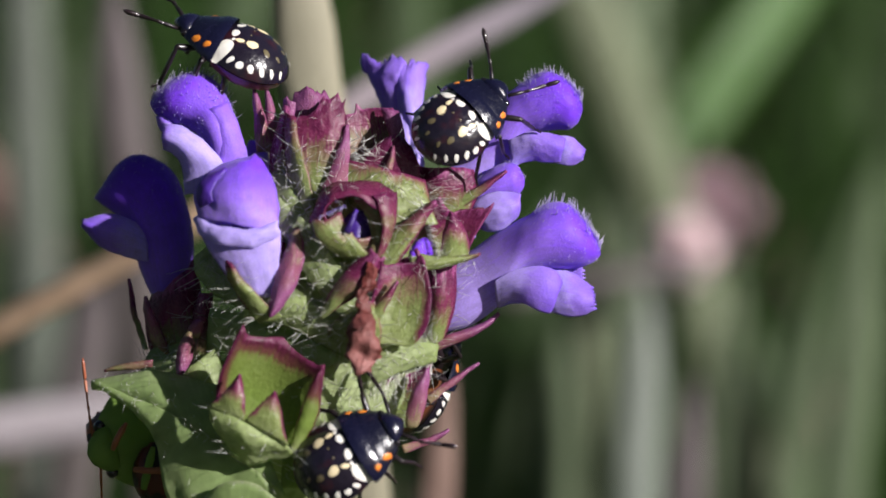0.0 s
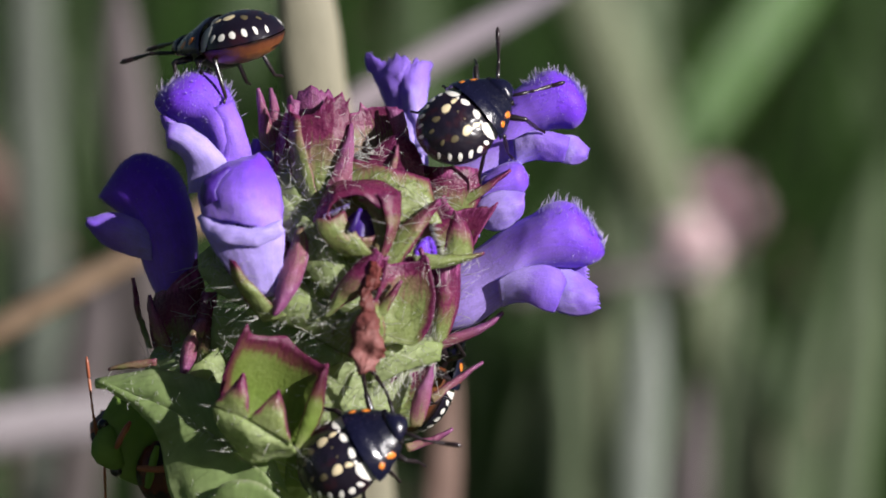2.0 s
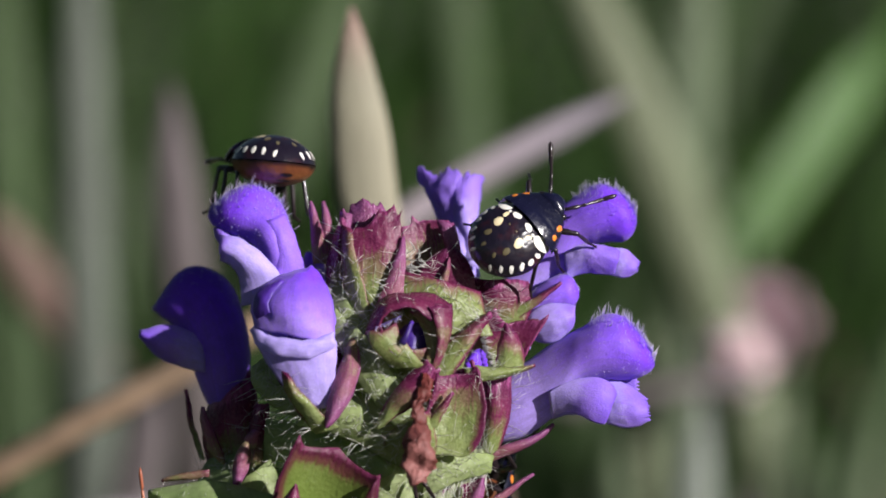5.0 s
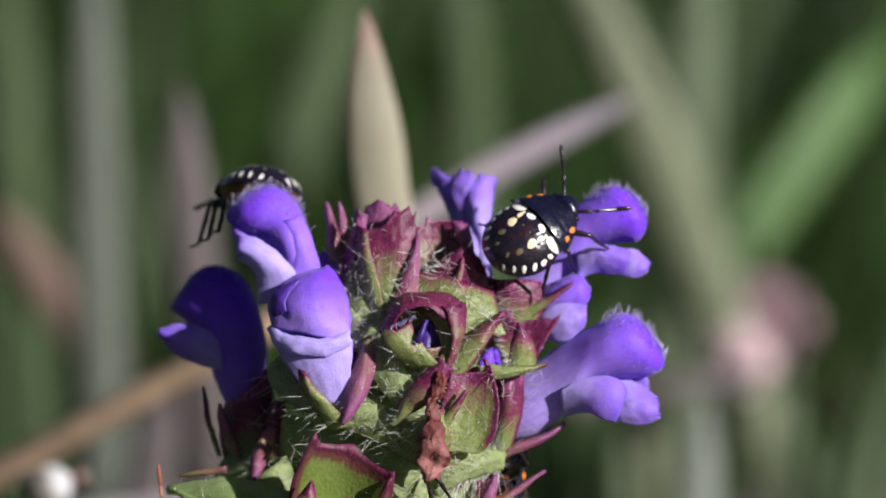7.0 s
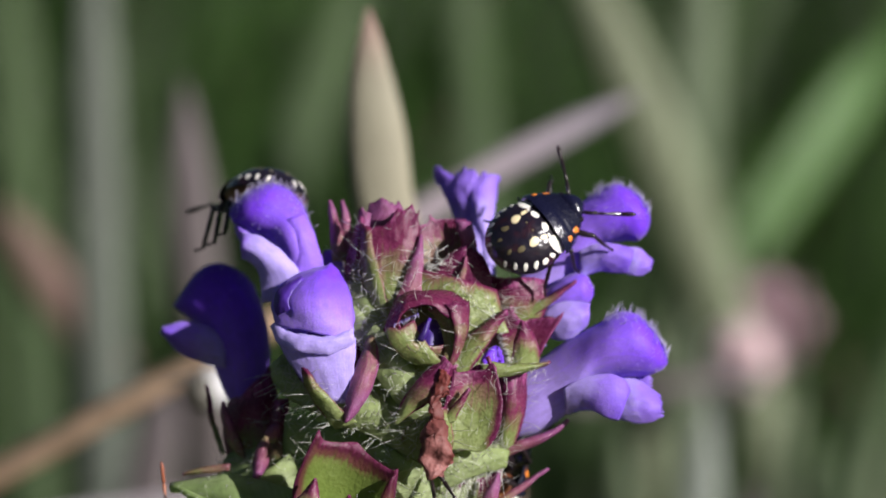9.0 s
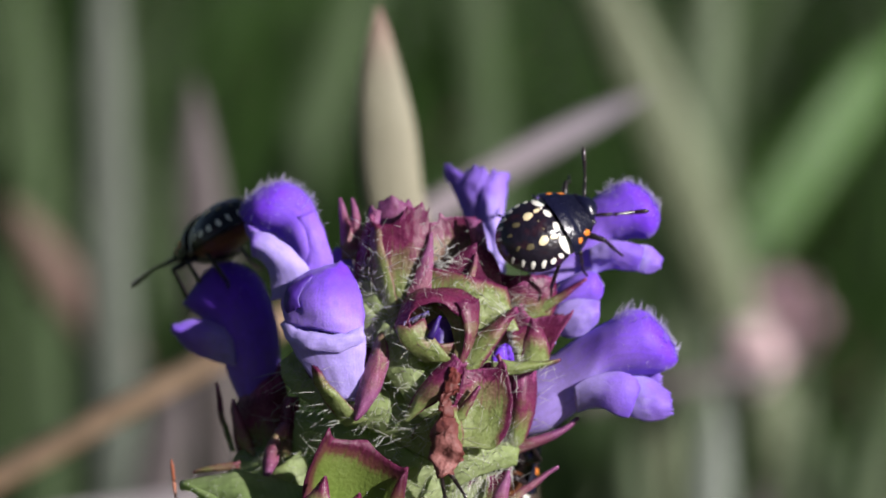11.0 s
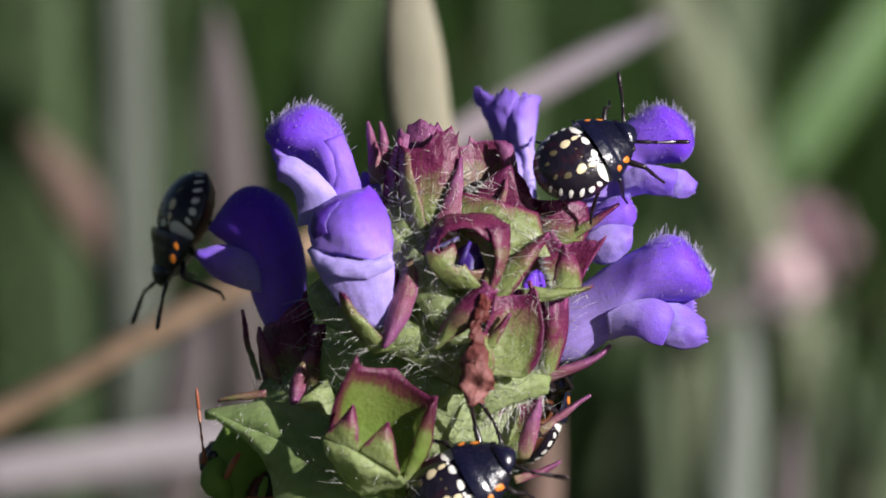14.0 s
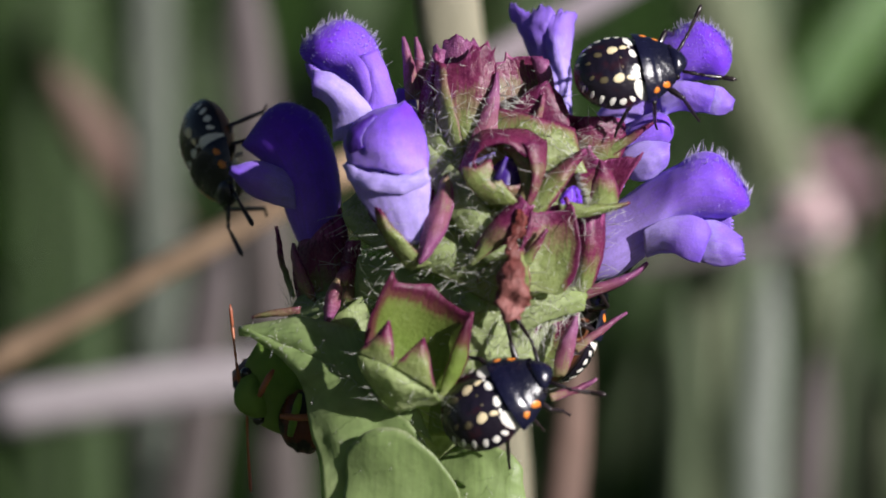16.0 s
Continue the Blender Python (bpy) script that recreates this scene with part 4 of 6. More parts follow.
lobe("tube", "pale green cup of the calyx", bract_mat, ((-13.35, -10.4, -14.86), (-15.01, -11.4, -13.51), (-16.07, -12, -12.01), (-15.99, -12, -10.62)), ((-10.4, -10.4, -14.17), (-10.45, -11.2, -13.9), (-10.51, -11.8, -13.64), (-10.67, -11.8, -13.33)), 0.8, parent=cx, tone=0.5, side=0.4, rim=0.4, seed=92, hairs=24, open_top=0.7)
lobe("tooth", "purple pointed lower tooth", calyx_mat, ((-15.99, -12, -10.85), (-15.39, -12.4, -10.15), (-14.62, -12.4, -9.38), (-13.91, -12, -8.61)), ((-13.43, -12.4, -11.69), (-13.49, -12.8, -10.6), (-13.61, -12.6, -9.6), (-13.87, -12, -8.61)), 0.4, parent=cx, tone=0.85, side=0.95, rim=1.0, seed=93, nu=16, nv=16)
lobe("tooth", "purple pointed lower tooth", calyx_mat, ((-13.43, -12.4, -11.69), (-12.79, -12.8, -10.83), (-11.95, -12.6, -10.3), (-11.4, -12, -9.77)), ((-10.58, -12, -13.48), (-10.84, -12.4, -12.31), (-11.11, -12.4, -10.96), (-11.36, -12, -9.77)), 0.4, parent=cx, tone=0.85, side=0.95, rim=1.0, seed=95, nu=16, nv=16)
lobe("side_lip", "purple folded side of the calyx", green_calyx_mat, ((-10.55, -10.6, -14.16), (-10.21, -11.6, -11.95), (-9.43, -11.8, -10.01), (-8.43, -11.6, -8.47)), ((-10.24, -10.6, -14.16), (-8.83, -11.2, -12.2), (-8.28, -11.4, -10.8), (-8.24, -11.5, -8.24)), 0.3, parent=cx, tone=0.97, side=1.0, rim=1.0, seed=94, nu=10)

# the calyces at the side, in shade
cx = lobe("calyx", "dark maroon calyx round the shaded flower", calyx_mat, ((-19.9, -1, -8.73), (-20.99, -0.8, -7.14), (-21.32, -0.6, -4.95), (-20.62, -0.4, -3.16)), ((-16.39, -2, -8.71), (-16.32, -1.8, -6.73), (-16.81, -1.4, -3.94), (-17.63, -1, -1.16)), 1.2, ((0.98, 0.6, 0.1), (0.3, -0.6, 0.4)), tone=1.0, side=0.95, rim=1.0, seed=101)
lobe("tooth", "pink tooth of the shaded calyx", tooth_mat, ((-20.5, -2.4, -6.32), (-20.74, -2.4, -5.32), (-21.07, -2.2, -4.33), (-21, -2, -3.3)), ((-19.15, -2.4, -7.75), (-19.45, -2.6, -6.31), (-20.18, -2.4, -4.73), (-20.92, -2, -3.3)), 0.4, parent=cx, tone=0.6, side=0.4, rim=0.7, seed=102, nu=10)
lobe("tooth", "thin dark tooth of the shaded calyx", calyx_mat, ((-21.16, -0.6, -7.15), (-21.74, -0.4, -5.35), (-22.32, 0, -3.56), (-22.33, 0.2, -2.12)), ((-20.84, -0.6, -7.15), (-21.26, -0.4, -5.35), (-21.92, 0, -3.96), (-22.25, 0.2, -2.12)), 0.15, parent=cx, tone=1.0, side=1.0, rim=1.0, seed=103, nu=8)
cx = lobe("calyx", "maroon and green calyx with a shining pink tooth", calyx_mat, ((-17.89, -3.6, -10.25), (-18.46, -3.4, -8.67), (-17.75, -3.4, -5.9), (-17.12, -3.2, -3.13)), ((-15.49, -4.2, -9.84), (-15.81, -4.2, -7.86), (-16.13, -4, -5.5), (-16.22, -3.8, -3.13)), 0.9, tone=0.98, side=0.9, rim=1.0, seed=104, hairs=51)
lobe("tooth", "shining pink calyx tooth", tooth_mat, ((-17.71, -5.6, -5.71), (-18.57, -5.8, -6.65), (-18.72, -5.8, -7.83), (-18.62, -5.6, -8.93)), ((-17.55, -5.6, -5.79), (-17.07, -5.8, -7.04), (-17.54, -5.8, -8.22), (-18.54, -5.6, -9.01)), 0.5, parent=cx, tone=0.7, side=0.2, rim=0.5, seed=105, nu=14)
lobe("tooth", "shining pink calyx tooth", tooth_mat, ((-17.81, -5.2, -6.11), (-17.73, -5.2, -5.56), (-17.5, -5.2, -5.16), (-17.11, -5, -5.01)), ((-17.02, -5.2, -6.27), (-16.79, -5.2, -5.95), (-16.71, -5.2, -5.48), (-16.72, -5, -5.09)), 0.3, parent=cx, tone=0.6, side=0.2, rim=0.5, seed=106, nu=10, nv=10)
lobe("tube", "green outside of the calyx", bract_mat, ((-17.92, -4.6, -11.8), (-18.86, -4.8, -10.42), (-18.85, -5, -9.42), (-18.53, -5, -8.95)), ((-15.13, -5.2, -11.78), (-15.37, -5.2, -10.21), (-15.46, -5, -8.24), (-15.62, -4.8, -6.75)), 0.8, parent=cx, tone=0.6, side=0.4, rim=0.5, seed=107, hairs=60)
# the calyx under the flower in front
cx = lobe("calyx", "pale pink-green calyx under the front flower", calyx_mat, ((-12.53, -9.4, -5.1), (-13.97, -10.4, -3.92), (-14.89, -10.8, -2.48), (-14.9, -10.4, -0.82)), ((-11.05, -9.6, -4.63), (-12.17, -10.8, -3.76), (-13.4, -11.2, -2.59), (-14.58, -10.6, -0.89)), 0.4, tone=0.5, side=0.62, rim=0.9, seed=111, hairs=20)
lobe("upper_lip", "green back of the calyx", calyx_mat, ((-12.78, -7, -4.66), (-14.11, -7, -3.49), (-15.13, -7, -1.92), (-15.52, -7, -0.94)), ((-10.65, -7.4, -4.66), (-10.33, -7.6, -3.09), (-10.64, -7.8, -1.13), (-11.11, -7.8, 1.21)), 0.5, parent=cx, tone=0.8, side=0.75, rim=1.0, seed=112)
lobe("tooth", "shining pink pointed calyx tooth", tooth_mat, ((-10.14, -8.8, 1.52), (-11.34, -10.2, -1.13), (-12.03, -10.4, -3.26), (-11.96, -10.2, -4.54)), ((-9.98, -8.8, 1.52), (-9.1, -9.8, -0.35), (-9.71, -10.2, -3.07), (-11.81, -10.2, -4.62)), 0.6, parent=cx, tone=0.75, side=0.6, rim=0.6, seed=113, nu=16)
lobe("upper_lip", "dark purple upper lip of the calyx", calyx_mat, ((-11.51, -7.4, -1.53), (-11.6, -7.2, 0.04), (-11.52, -7, 1.61), (-11.53, -6.8, 2.71)), ((-9.7, -7.8, -1.13), (-9.86, -7.8, 0.04), (-10.34, -7.4, 1.21), (-11.13, -7, 2.47)), 0.4, parent=cx, tone=1.0, side=0.9, rim=1.0, seed=114, nu=10)

# the one low at the side, by the hidden bug
cx = lobe("calyx", "green calyx with purple teeth beside a bug", calyx_mat, ((-4.87, -6.4, -12.53), (-4.79, -6.8, -11.14), (-4.39, -7.2, -9.76), (-3.68, -7.4, -8.89)), ((-2.12, -6.2, -12.53), (-1.8, -6.8, -10.94), (-1.41, -7, -9.76), (-0.94, -7, -8.27)), -0.5, ((0.9, 0.5, 0.15),), tone=0.8, side=0.95, rim=1.0, seed=121, hairs=33)
lobe("tooth", "shining magenta calyx tooth", tooth_mat, ((-2.42, -8.2, -12.38), (-2.65, -8.6, -10.89), (-2.11, -8.6, -9.52), (-1.09, -8, -8.17)), ((-1.8, -8.2, -12.38), (-1.25, -8.6, -11.28), (-0.94, -8.4, -9.72), (-1.02, -8, -8.17)), 0.4, parent=cx, tone=0.7, side=0.4, rim=0.7, seed=122, nu=12)
lobe("tooth", "long pink spike", tooth_mat, ((-1.26, -5.6, -10.35), (0.04, -5.4, -9.41), (1.22, -5, -8.56), (2.45, -4.6, -7.97)), ((-0.94, -5.6, -10.82), (0.24, -5.4, -9.89), (1.34, -5, -8.87), (2.45, -4.6, -8.05)), 0.2, parent=cx, tone=0.6, side=0.6, rim=0.6, seed=123, nu=8)
lobe("tooth", "long pink spike", tooth_mat, ((-2.83, -6.4, -13.7), (-1.53, -6.2, -13.32), (-0.55, -6, -13.01), (0.39, -5.8, -12.55)), ((-2.67, -6.4, -14.18), (-1.41, -6.2, -13.87), (-0.39, -6, -13.33), (0.43, -5.8, -12.63)), 0.2, parent=cx, tone=0.6, side=0.6, rim=0.6, seed=124, nu=8)

# ---- bracts ----
lobe("bract", "pale green hairy bract with a dark edge", bract_mat, ((-11.46, -6.6, 3.57), (-12.02, -8.6, 0.82), (-8.71, -9.8, -3.07), (-5.6, -10, -6.18)), ((-9.05, -8.8, 1.6), (-7.15, -10, -1.13), (-5.6, -9.8, -3.07), (-3.28, -8.6, -4.64)), 0.4, tone=0.55, side=0.8, rim=0.5, seed=131, hairs=170, edge_hairs=0.2, width=6.0)
lobe("bract", "pale green hairy bract with a dark edge", bract_mat, ((-17.31, -5, -0.55), (-17.5, -6.6, -3.89), (-12.23, -9.2, -3.86), (-5.6, -9.6, -8.21)), ((-15.95, -4.6, 0.43), (-13.09, -7, -1.14), (-8.74, -8.6, -2.3), (-3.67, -8.2, -4.65)), 0.9, tone=0.55, side=0.97, rim=0.5, seed=132, hairs=330, edge_hairs=0.1, nu=30, nv=30, width=6.0)
lobe("bract", "green bract behind the broad calyx", leaf_mat, ((-16.24, -5, -4.1), (-14.29, -6.4, -4.48), (-11.9, -7.6, -5.24), (-8.75, -8.2, -6.21)), ((-16.42, -4.6, -7.07), (-13.51, -6.4, -6.64), (-10.29, -8.8, -9.71), (-7.16, -9.4, -7.75)), 0.4, tone=0.6, side=0.7, rim=0.6, seed=133, hairs=60, edge_hairs=0.2, width=6.0)
lobe("bract", "pale green hairy bract under the calyces", bract_mat, ((-9.56, -7.2, -6.23), (-10.33, -7.6, -9.35), (-11.11, -7.6, -12.48), (-11.15, -6.6, -16.44)), ((-0.94, -5.8, -6.25), (-2.12, -7, -9.37), (-3.69, -6.8, -12.51), (-6.45, -5.8, -16.48)), 1.2, tone=0.45, side=0.4, rim=0.6, seed=134, hairs=285, edge_hairs=0.25, nu=30, nv=30, width=6.0)
lobe("bract", "hairy green bract below the great flower", bract_mat, ((-5.23, -8.4, -7.77), (-4.06, -8.8, -6.43), (-2.5, -8.4, -6.44), (-0.35, -6.6, -6.63)), ((-5.23, -8.2, -9.73), (-3.67, -8.6, -8.54), (-2.11, -8, -8.17), (-0.55, -6.6, -7.81)), 0.5, tone=0.5, side=0.6, rim=0.6, seed=135, hairs=180, edge_hairs=0.7, width=6.0)
lobe("bract", "shaded green hairy bract beside the spike", leaf_mat, ((-21.27, -1.4, -8.53), (-20.49, -1.2, -6.74), (-19.3, -1, -5.94), (-17.71, -1, -4.75)), ((-19.15, -3.8, -11.04), (-17.93, -4.4, -10.23), (-15.93, -5, -9.82), (-13.94, -5.4, -9.81)), 0.7, tone=0.5, side=0.4, rim=0.4, seed=136, hairs=135, edge_hairs=0.2, width=6.0)
lobe("bract", "pale green bract behind the front flower", bract_mat, ((-11.76, -7, 0.04), (-11.85, -6.6, 2), (-11.95, -6, 3.77), (-11.74, -5.2, 5.36)), ((-8.75, -8.2, 0.04), (-9.07, -7.8, 1.6), (-9.56, -7.2, 3.17), (-10.3, -6, 5.15)), 0.5, tone=0.6, side=0.5, rim=0.6, seed=137, hairs=110, width=6.0)
lobe("sepal", "brown-red pointed sepal behind a leaf", calyx_mat, ((-20.3, -4.4, -7.7), (-21.49, -4.4, -7.86), (-22.87, -4.4, -8.02), (-23.63, -4.2, -8.5)), ((-20.3, -4.4, -8.18), (-21.49, -4.4, -8.33), (-22.87, -4.4, -8.41), (-23.63, -4.2, -8.54)), 0.2, tone=0.6, side=0.55, rim=0.7, foot=0.5, seed=140, nu=8, nv=12)


# ---- leaves ----
def drape(upper, lower, bulge, mat, label, name="bract", hairs=60, seed=0, n=26, edge="lower", ripple=0.18):
    """A broad blade stretched between two edge curves, bulging towards the lens side by bulge (mm)."""
    rng = random.Random(seed + 70)
    a, b = (curve_pts(*e, n) for e in (upper, lower))

    def f(u, v):
        k = u * n
        i = min(n - 1, int(k))
        p, q = a[i].lerp(a[i + 1], k - i), b[i].lerp(b[i + 1], k - i)
        c = p.lerp(q, v)
        c += Vector((0, -bulge, 0)) * math.sin(math.pi * v) * math.sin(math.pi * (0.12 + 0.76 * u))
        return c + noise.noise_vector(c * 0.32 + Vector((seed, 0, 0))) * ripple * 2 + noise.noise_vector(c * 0.9) * ripple * 0.5

    bm = bmesh.new()
    uv = bm.loops.layers.uv.verify()
    sheet(bm, n, 20, f)
    for face_ in bm.faces:
        for loop in face_.loops:
            x, y = loop[uv].uv
            if edge == "upper":
                y = 1 - y
            loop[uv].uv = (x, y * 0.93 if y < 0.96 else y)
    ob = part(name, bm, mat, plant, label, OFF, 0.16)
    if hairs:
        bm = bmesh.new()
        for k in range(hairs):
            on_edge = k % 4 == 0
            q = f(rng.uniform(0.03, 0.97), (1.0 if edge == "lower" else 0.0) if on_edge else rng.random())
            hair(bm, q, Vector((rng.uniform(-0.8, 0.8), -1, rng.uniform(-0.8, 0.8))), rng.uniform(0.4, 1.3), 0.019)
        tagged(part("hair", bm, hair_mat, ob, "fine white hairs"), kind="stuff")
    return ob


drape(((-24.3, -5.4, -9.3), (-20.6, -5.4, -8.0), (-17.0, -7.0, -8.8), (-13.4, -8.6, -10.0)), ((-24.4, -6.0, -9.9), (-20, -8.0, -10.2), (-14.2, -9.6, -13.8), (-11, -9.4, -17.2)), 0.6, leaf_mat, "green hairy leaf base folded over its blade", name="leaf", hairs=90, seed=4, edge="lower")
drape(((-24.6, -6.2, -9.6), (-20, -8.0, -9.9), (-13, -10.4, -13.4), (-8.8, -9.6, -21.0)), ((-24.6, -6.2, -9.8), (-19, -7.8, -10.6), (-19.2, -8.4, -17.0), (-17.2, -8.6, -28.0)), 0.3, leaf_mat, "broad green leaf hanging below the flower spike", name="leaf", hairs=40, seed=5, edge="upper", ripple=0.3)
drape(((-16.8, -9.6, -17.6), (-14.6, -11.0, -15.0), (-11.8, -11.4, -14.9), (-8.7, -10.8, -21.0)), ((-17.2, -10.0, -27.0), (-15, -10.8, -29.0), (-11, -11.0, -29.0), (-8.6, -10.6, -27.0)), -0.5, leaf_mat, "folded green leaf with a pale margin", name="leaf", hairs=20, seed=6, edge="upper")
drape(((-10.4, -5.6, -18.6), (-8.2, -6.2, -16.6), (-6.2, -6.4, -17.0), (-4.7, -6.2, -19.0)), ((-10.2, -6.6, -28.0), (-8, -7.6, -29.0), (-6, -7.4, -28.0), (-4.4, -6.8, -24.0)), 0.6, leaf_mat, "small crinkled green leaf below a bug", name="leaf", hairs=40, seed=7, edge="upper", ripple=0.4)


# the withered corolla hanging from its calyx
bm = bmesh.new()
rng = random.Random(4)
pts = curve_pts((-5.0, -10.6, -1.0), (-5.4, -12.2, -2.0), (-5.4, -11.8, -5.0), (-5.7, -12.0, -8.4), 44)
steps = [k / 9 for k in range(10)]
rad = [float(np.interp(k / 44, steps, [0.22, 0.30, 0.24, 0.36, 0.28, 0.40, 0.70, 1.15, 1.05, 0.55])) for k in range(45)]
tube(bm, pts, rad, 26)
for vert in bm.verts:
    vert.co += noise.noise_vector(vert.co * 0.8) * 0.6 + noise.noise_vector(vert.co * 2.2) * 0.16 + noise.noise_vector(vert.co * 5.0) * 0.20
    hole = Vector((-5.6, -13.2, -7.2)) - vert.co
    vert.co += Vector((0, 0.9, 0)) * math.exp(-(hole.length / 0.75) ** 2)
part("withered_corolla", bm, dead_mat, plant, "withered reddish-brown corolla hanging down", OFF)


# ---- bugs ----
def slope(v):
    """How the thorax falls off towards the head, v from 0 to 1."""
    return 1 - 0.60 * min(1.0, max(0.0, v)) ** 1.35


def dome(x, y, front=False):
    """Height of a bug's back over its body plane, in mm."""
    a = 1 - ((x + 1.2) / 3.25) ** 2 - (y / 3.05) ** 2
    top = 2.05 * max(0.0, a) ** 0.58
    wx = (x - 0.62) / 2.62
    half = 2.98 - 0.34 * max(0, x - 0.7) ** 1.5
    b = max(0.0, 1 - (y / half) ** 2)
    return 1.94 * slope(wx) * b ** 0.55 + 0.02 if front else top


def spot(bug, body, x, y, rx, ry, turn, mat, name, lift=0.03, front=False):
    """A waxy spot laid on the back, following its curve."""
    c, s = math.cos(radians(turn)), math.sin(radians(turn))

    def f(u, v):
        w = 2 * math.pi * u
        k = 1 + 0.10 * math.sin(2 * w + x * 9) + 0.05 * math.sin(3 * w + y * 7)
        a, b = rx * v * k * math.cos(w), ry * v * k * math.sin(w)
        px, py = x + a * c - b * s, y + a * s + b * c
        return Vector((px, py, dome(px, py, front) + lift * (1 - 0.75 * v ** 4)))

    bm = bmesh.new()
    sheet(bm, 14, 4, f, closed=True)
    return part(name, bm, mat, body)


SPOTS = (  # x, y, half length, half width, turn; mirrored; w: white, c: cream
    (0.30, 2.12, 0.62, 0.80, -28, "w"), (0.14, 0.66, 0.28, 0.50, 16, "w"), (0.02, 1.34, 0.13, 0.16, 0, "w"),
    (-0.55, 2.66, 0.25, 0.18, 20, "w"), (-1.30, 2.74, 0.30, 0.20, 2, "w"), (-2.10, 2.58, 0.29, 0.20, -14, "w"),
    (-2.88, 2.22, 0.27, 0.19, -30, "w"), (-3.50, 1.70, 0.23, 0.17, -46, "w"), (-4.02, 1.02, 0.20, 0.14, -66, "w"),
    (-0.45, 1.30, 0.34, 0.22, 10, "c"), (-1.35, 1.20, 0.48, 0.40, 0, "c"),
    (-2.50, 1.08, 0.34, 0.29, -10, "d"), (-3.35, 0.62, 0.22, 0.18, -20, "d"), (-0.9, 0.40, 0.10, 0.10, 0, "d"),
)


def limb(points, radii, n=7):
    bm = bmesh.new()
    tube(bm, points, radii, n)
    return bm


def bug(label, antennae, reach=1.0, colours=None, spots=True, legs=None, size=0.9, fine=1.0):
    """A stink bug nymph, head towards x, back towards z: shell, belly, head, spots, feelers and six legs as parts."""
    shell, thorax, belly, limbs = colours or (shell_mat, thorax_mat, belly_mat, limb_mat)
    root = tagged(new("stink_bug_nymph"), label, "insect", "stink bug nymphs on the flower")
    root.scale = (size,) * 3
    bm = bmesh.new()

    def back(u, v):
        w = 2 * math.pi * u
        x, y = -1.2 + 3.22 * v * math.cos(w), 3.02 * v * math.sin(w)
        z = 2.05 * (1 - v * v * 0.995) ** 0.58
        z -= 0.05 * max(0.0, math.sin((x + 0.2) * 6.2)) ** 8 * (v < 0.97)
        rim = 0.05 * math.sin(w * 24) * (v > 0.93)
        return Vector((x * (1 + rim * 0.1), y * (1 + rim * 0.25), z))

    sheet(bm, 48, 16, back, closed=True)
    bmesh.ops.remove_doubles(bm, verts=bm.verts, dist=0.002)
    body = part("abdomen", bm, shell, root)
    bm = bmesh.new()
    sheet(bm, 40, 10, lambda u, v: Vector((-1.2 + 3.24 * v * math.cos(2 * math.pi * u), 3.04 * v * math.sin(2 * math.pi * u),
                                          0.03 - 1.6 * (1 - v * v) ** 0.55 + 0.04 * math.sin(v * math.cos(2 * math.pi * u) * 22))), closed=True)
    bmesh.ops.remove_doubles(bm, verts=bm.verts, dist=0.002)
    under = part("belly", bm, belly, root)
    if spots:
        for k, x in enumerate((-3.9, -3.2, -2.4, -1.5)):
            bm = bmesh.new()
            sheet(bm, 12, 3, lambda u, v: Vector((x + 0.16 * v * math.cos(2 * math.pi * u), 0.5 * v * math.sin(2 * math.pi * u),
                                                  -0.03 - 1.6 * max(0.0, 1 - ((x + 0.16 * v * math.cos(2 * math.pi * u) + 1.2) / 3.24) ** 2 - (0.5 * v * math.sin(2 * math.pi * u) / 3.04) ** 2) ** 0.55)), closed=True)
            part("black_mark", bm, limb_mat, under)
    bm = bmesh.new()

    def front(u, v):
        x = 0.62 + 2.62 * v
        half = 2.98 - 0.34 * max(0, x - 0.7) ** 1.5
        w = (u * 2 - 1) * math.pi * 0.5
        k = slope(v)
        groove = 0.07 * math.exp(-((v - 0.42) / 0.035) ** 2)
        return Vector((x, half * math.sin(w), 1.94 * k * max(0.0, math.cos(w)) ** 1.1 + 0.02 - groove))

    sheet(bm, 26, 18, front)
    for vert in bm.verts:
        if vert.co.z > 0.3:
            vert.co.z += 0.10 * noise.noise(vert.co * 0.8) + 0.03 * noise.noise(vert.co * 2.6)
    plate = part("thorax", bm, thorax, root)
    bm = bmesh.new()
    tube(bm, [(0.4, 0, -0.25), (1.5, 0, -0.35), (2.5, 0, -0.25), (3.2, 0, 0.0)], [2.3, 2.3, 1.9, 1.3], 14, 0.42)
    for vert in bm.verts:
        vert.co.z = min(vert.co.z, 0.12)
    part("underside", bm, limbs if spots else shell, root)
    bm = bmesh.new()
    tube(bm, [(2.9, 0, 0.30), (3.35, 0, 0.15), (3.75, 0, -0.05), (4.1, 0, -0.35), (4.2, 0, -0.5)], [1.35, 1.30, 1.0, 0.6, 0.2], 16)
    for vert in bm.verts:
        vert.co.z = 0.05 + (vert.co.z - 0.05) * 0.62
    head = part("head", bm, thorax, root)
    for side in (1, -1):
        bm = bmesh.new()
        bmesh.ops.create_uvsphere(bm, u_segments=12, v_segments=8, radius=0.30 if spots else 0.34)
        bmesh.ops.translate(bm, verts=bm.verts, vec=(3.35, 1.25 * side, 0.15))
        for fc in bm.faces:
            fc.smooth = True
        part("eye", bm, eye_mat, head)
        if spots:
            for x, y, rx, ry, turn, kind in SPOTS:
                spot(root, body, x, y * side, rx * 0.88, ry * 0.88, turn * side, {"w": white_spot_mat, "c": cream_spot_mat, "d": dim_spot_mat}[kind], {"w": "white_spot", "c": "cream_spot", "d": "ochre_spot"}[kind])
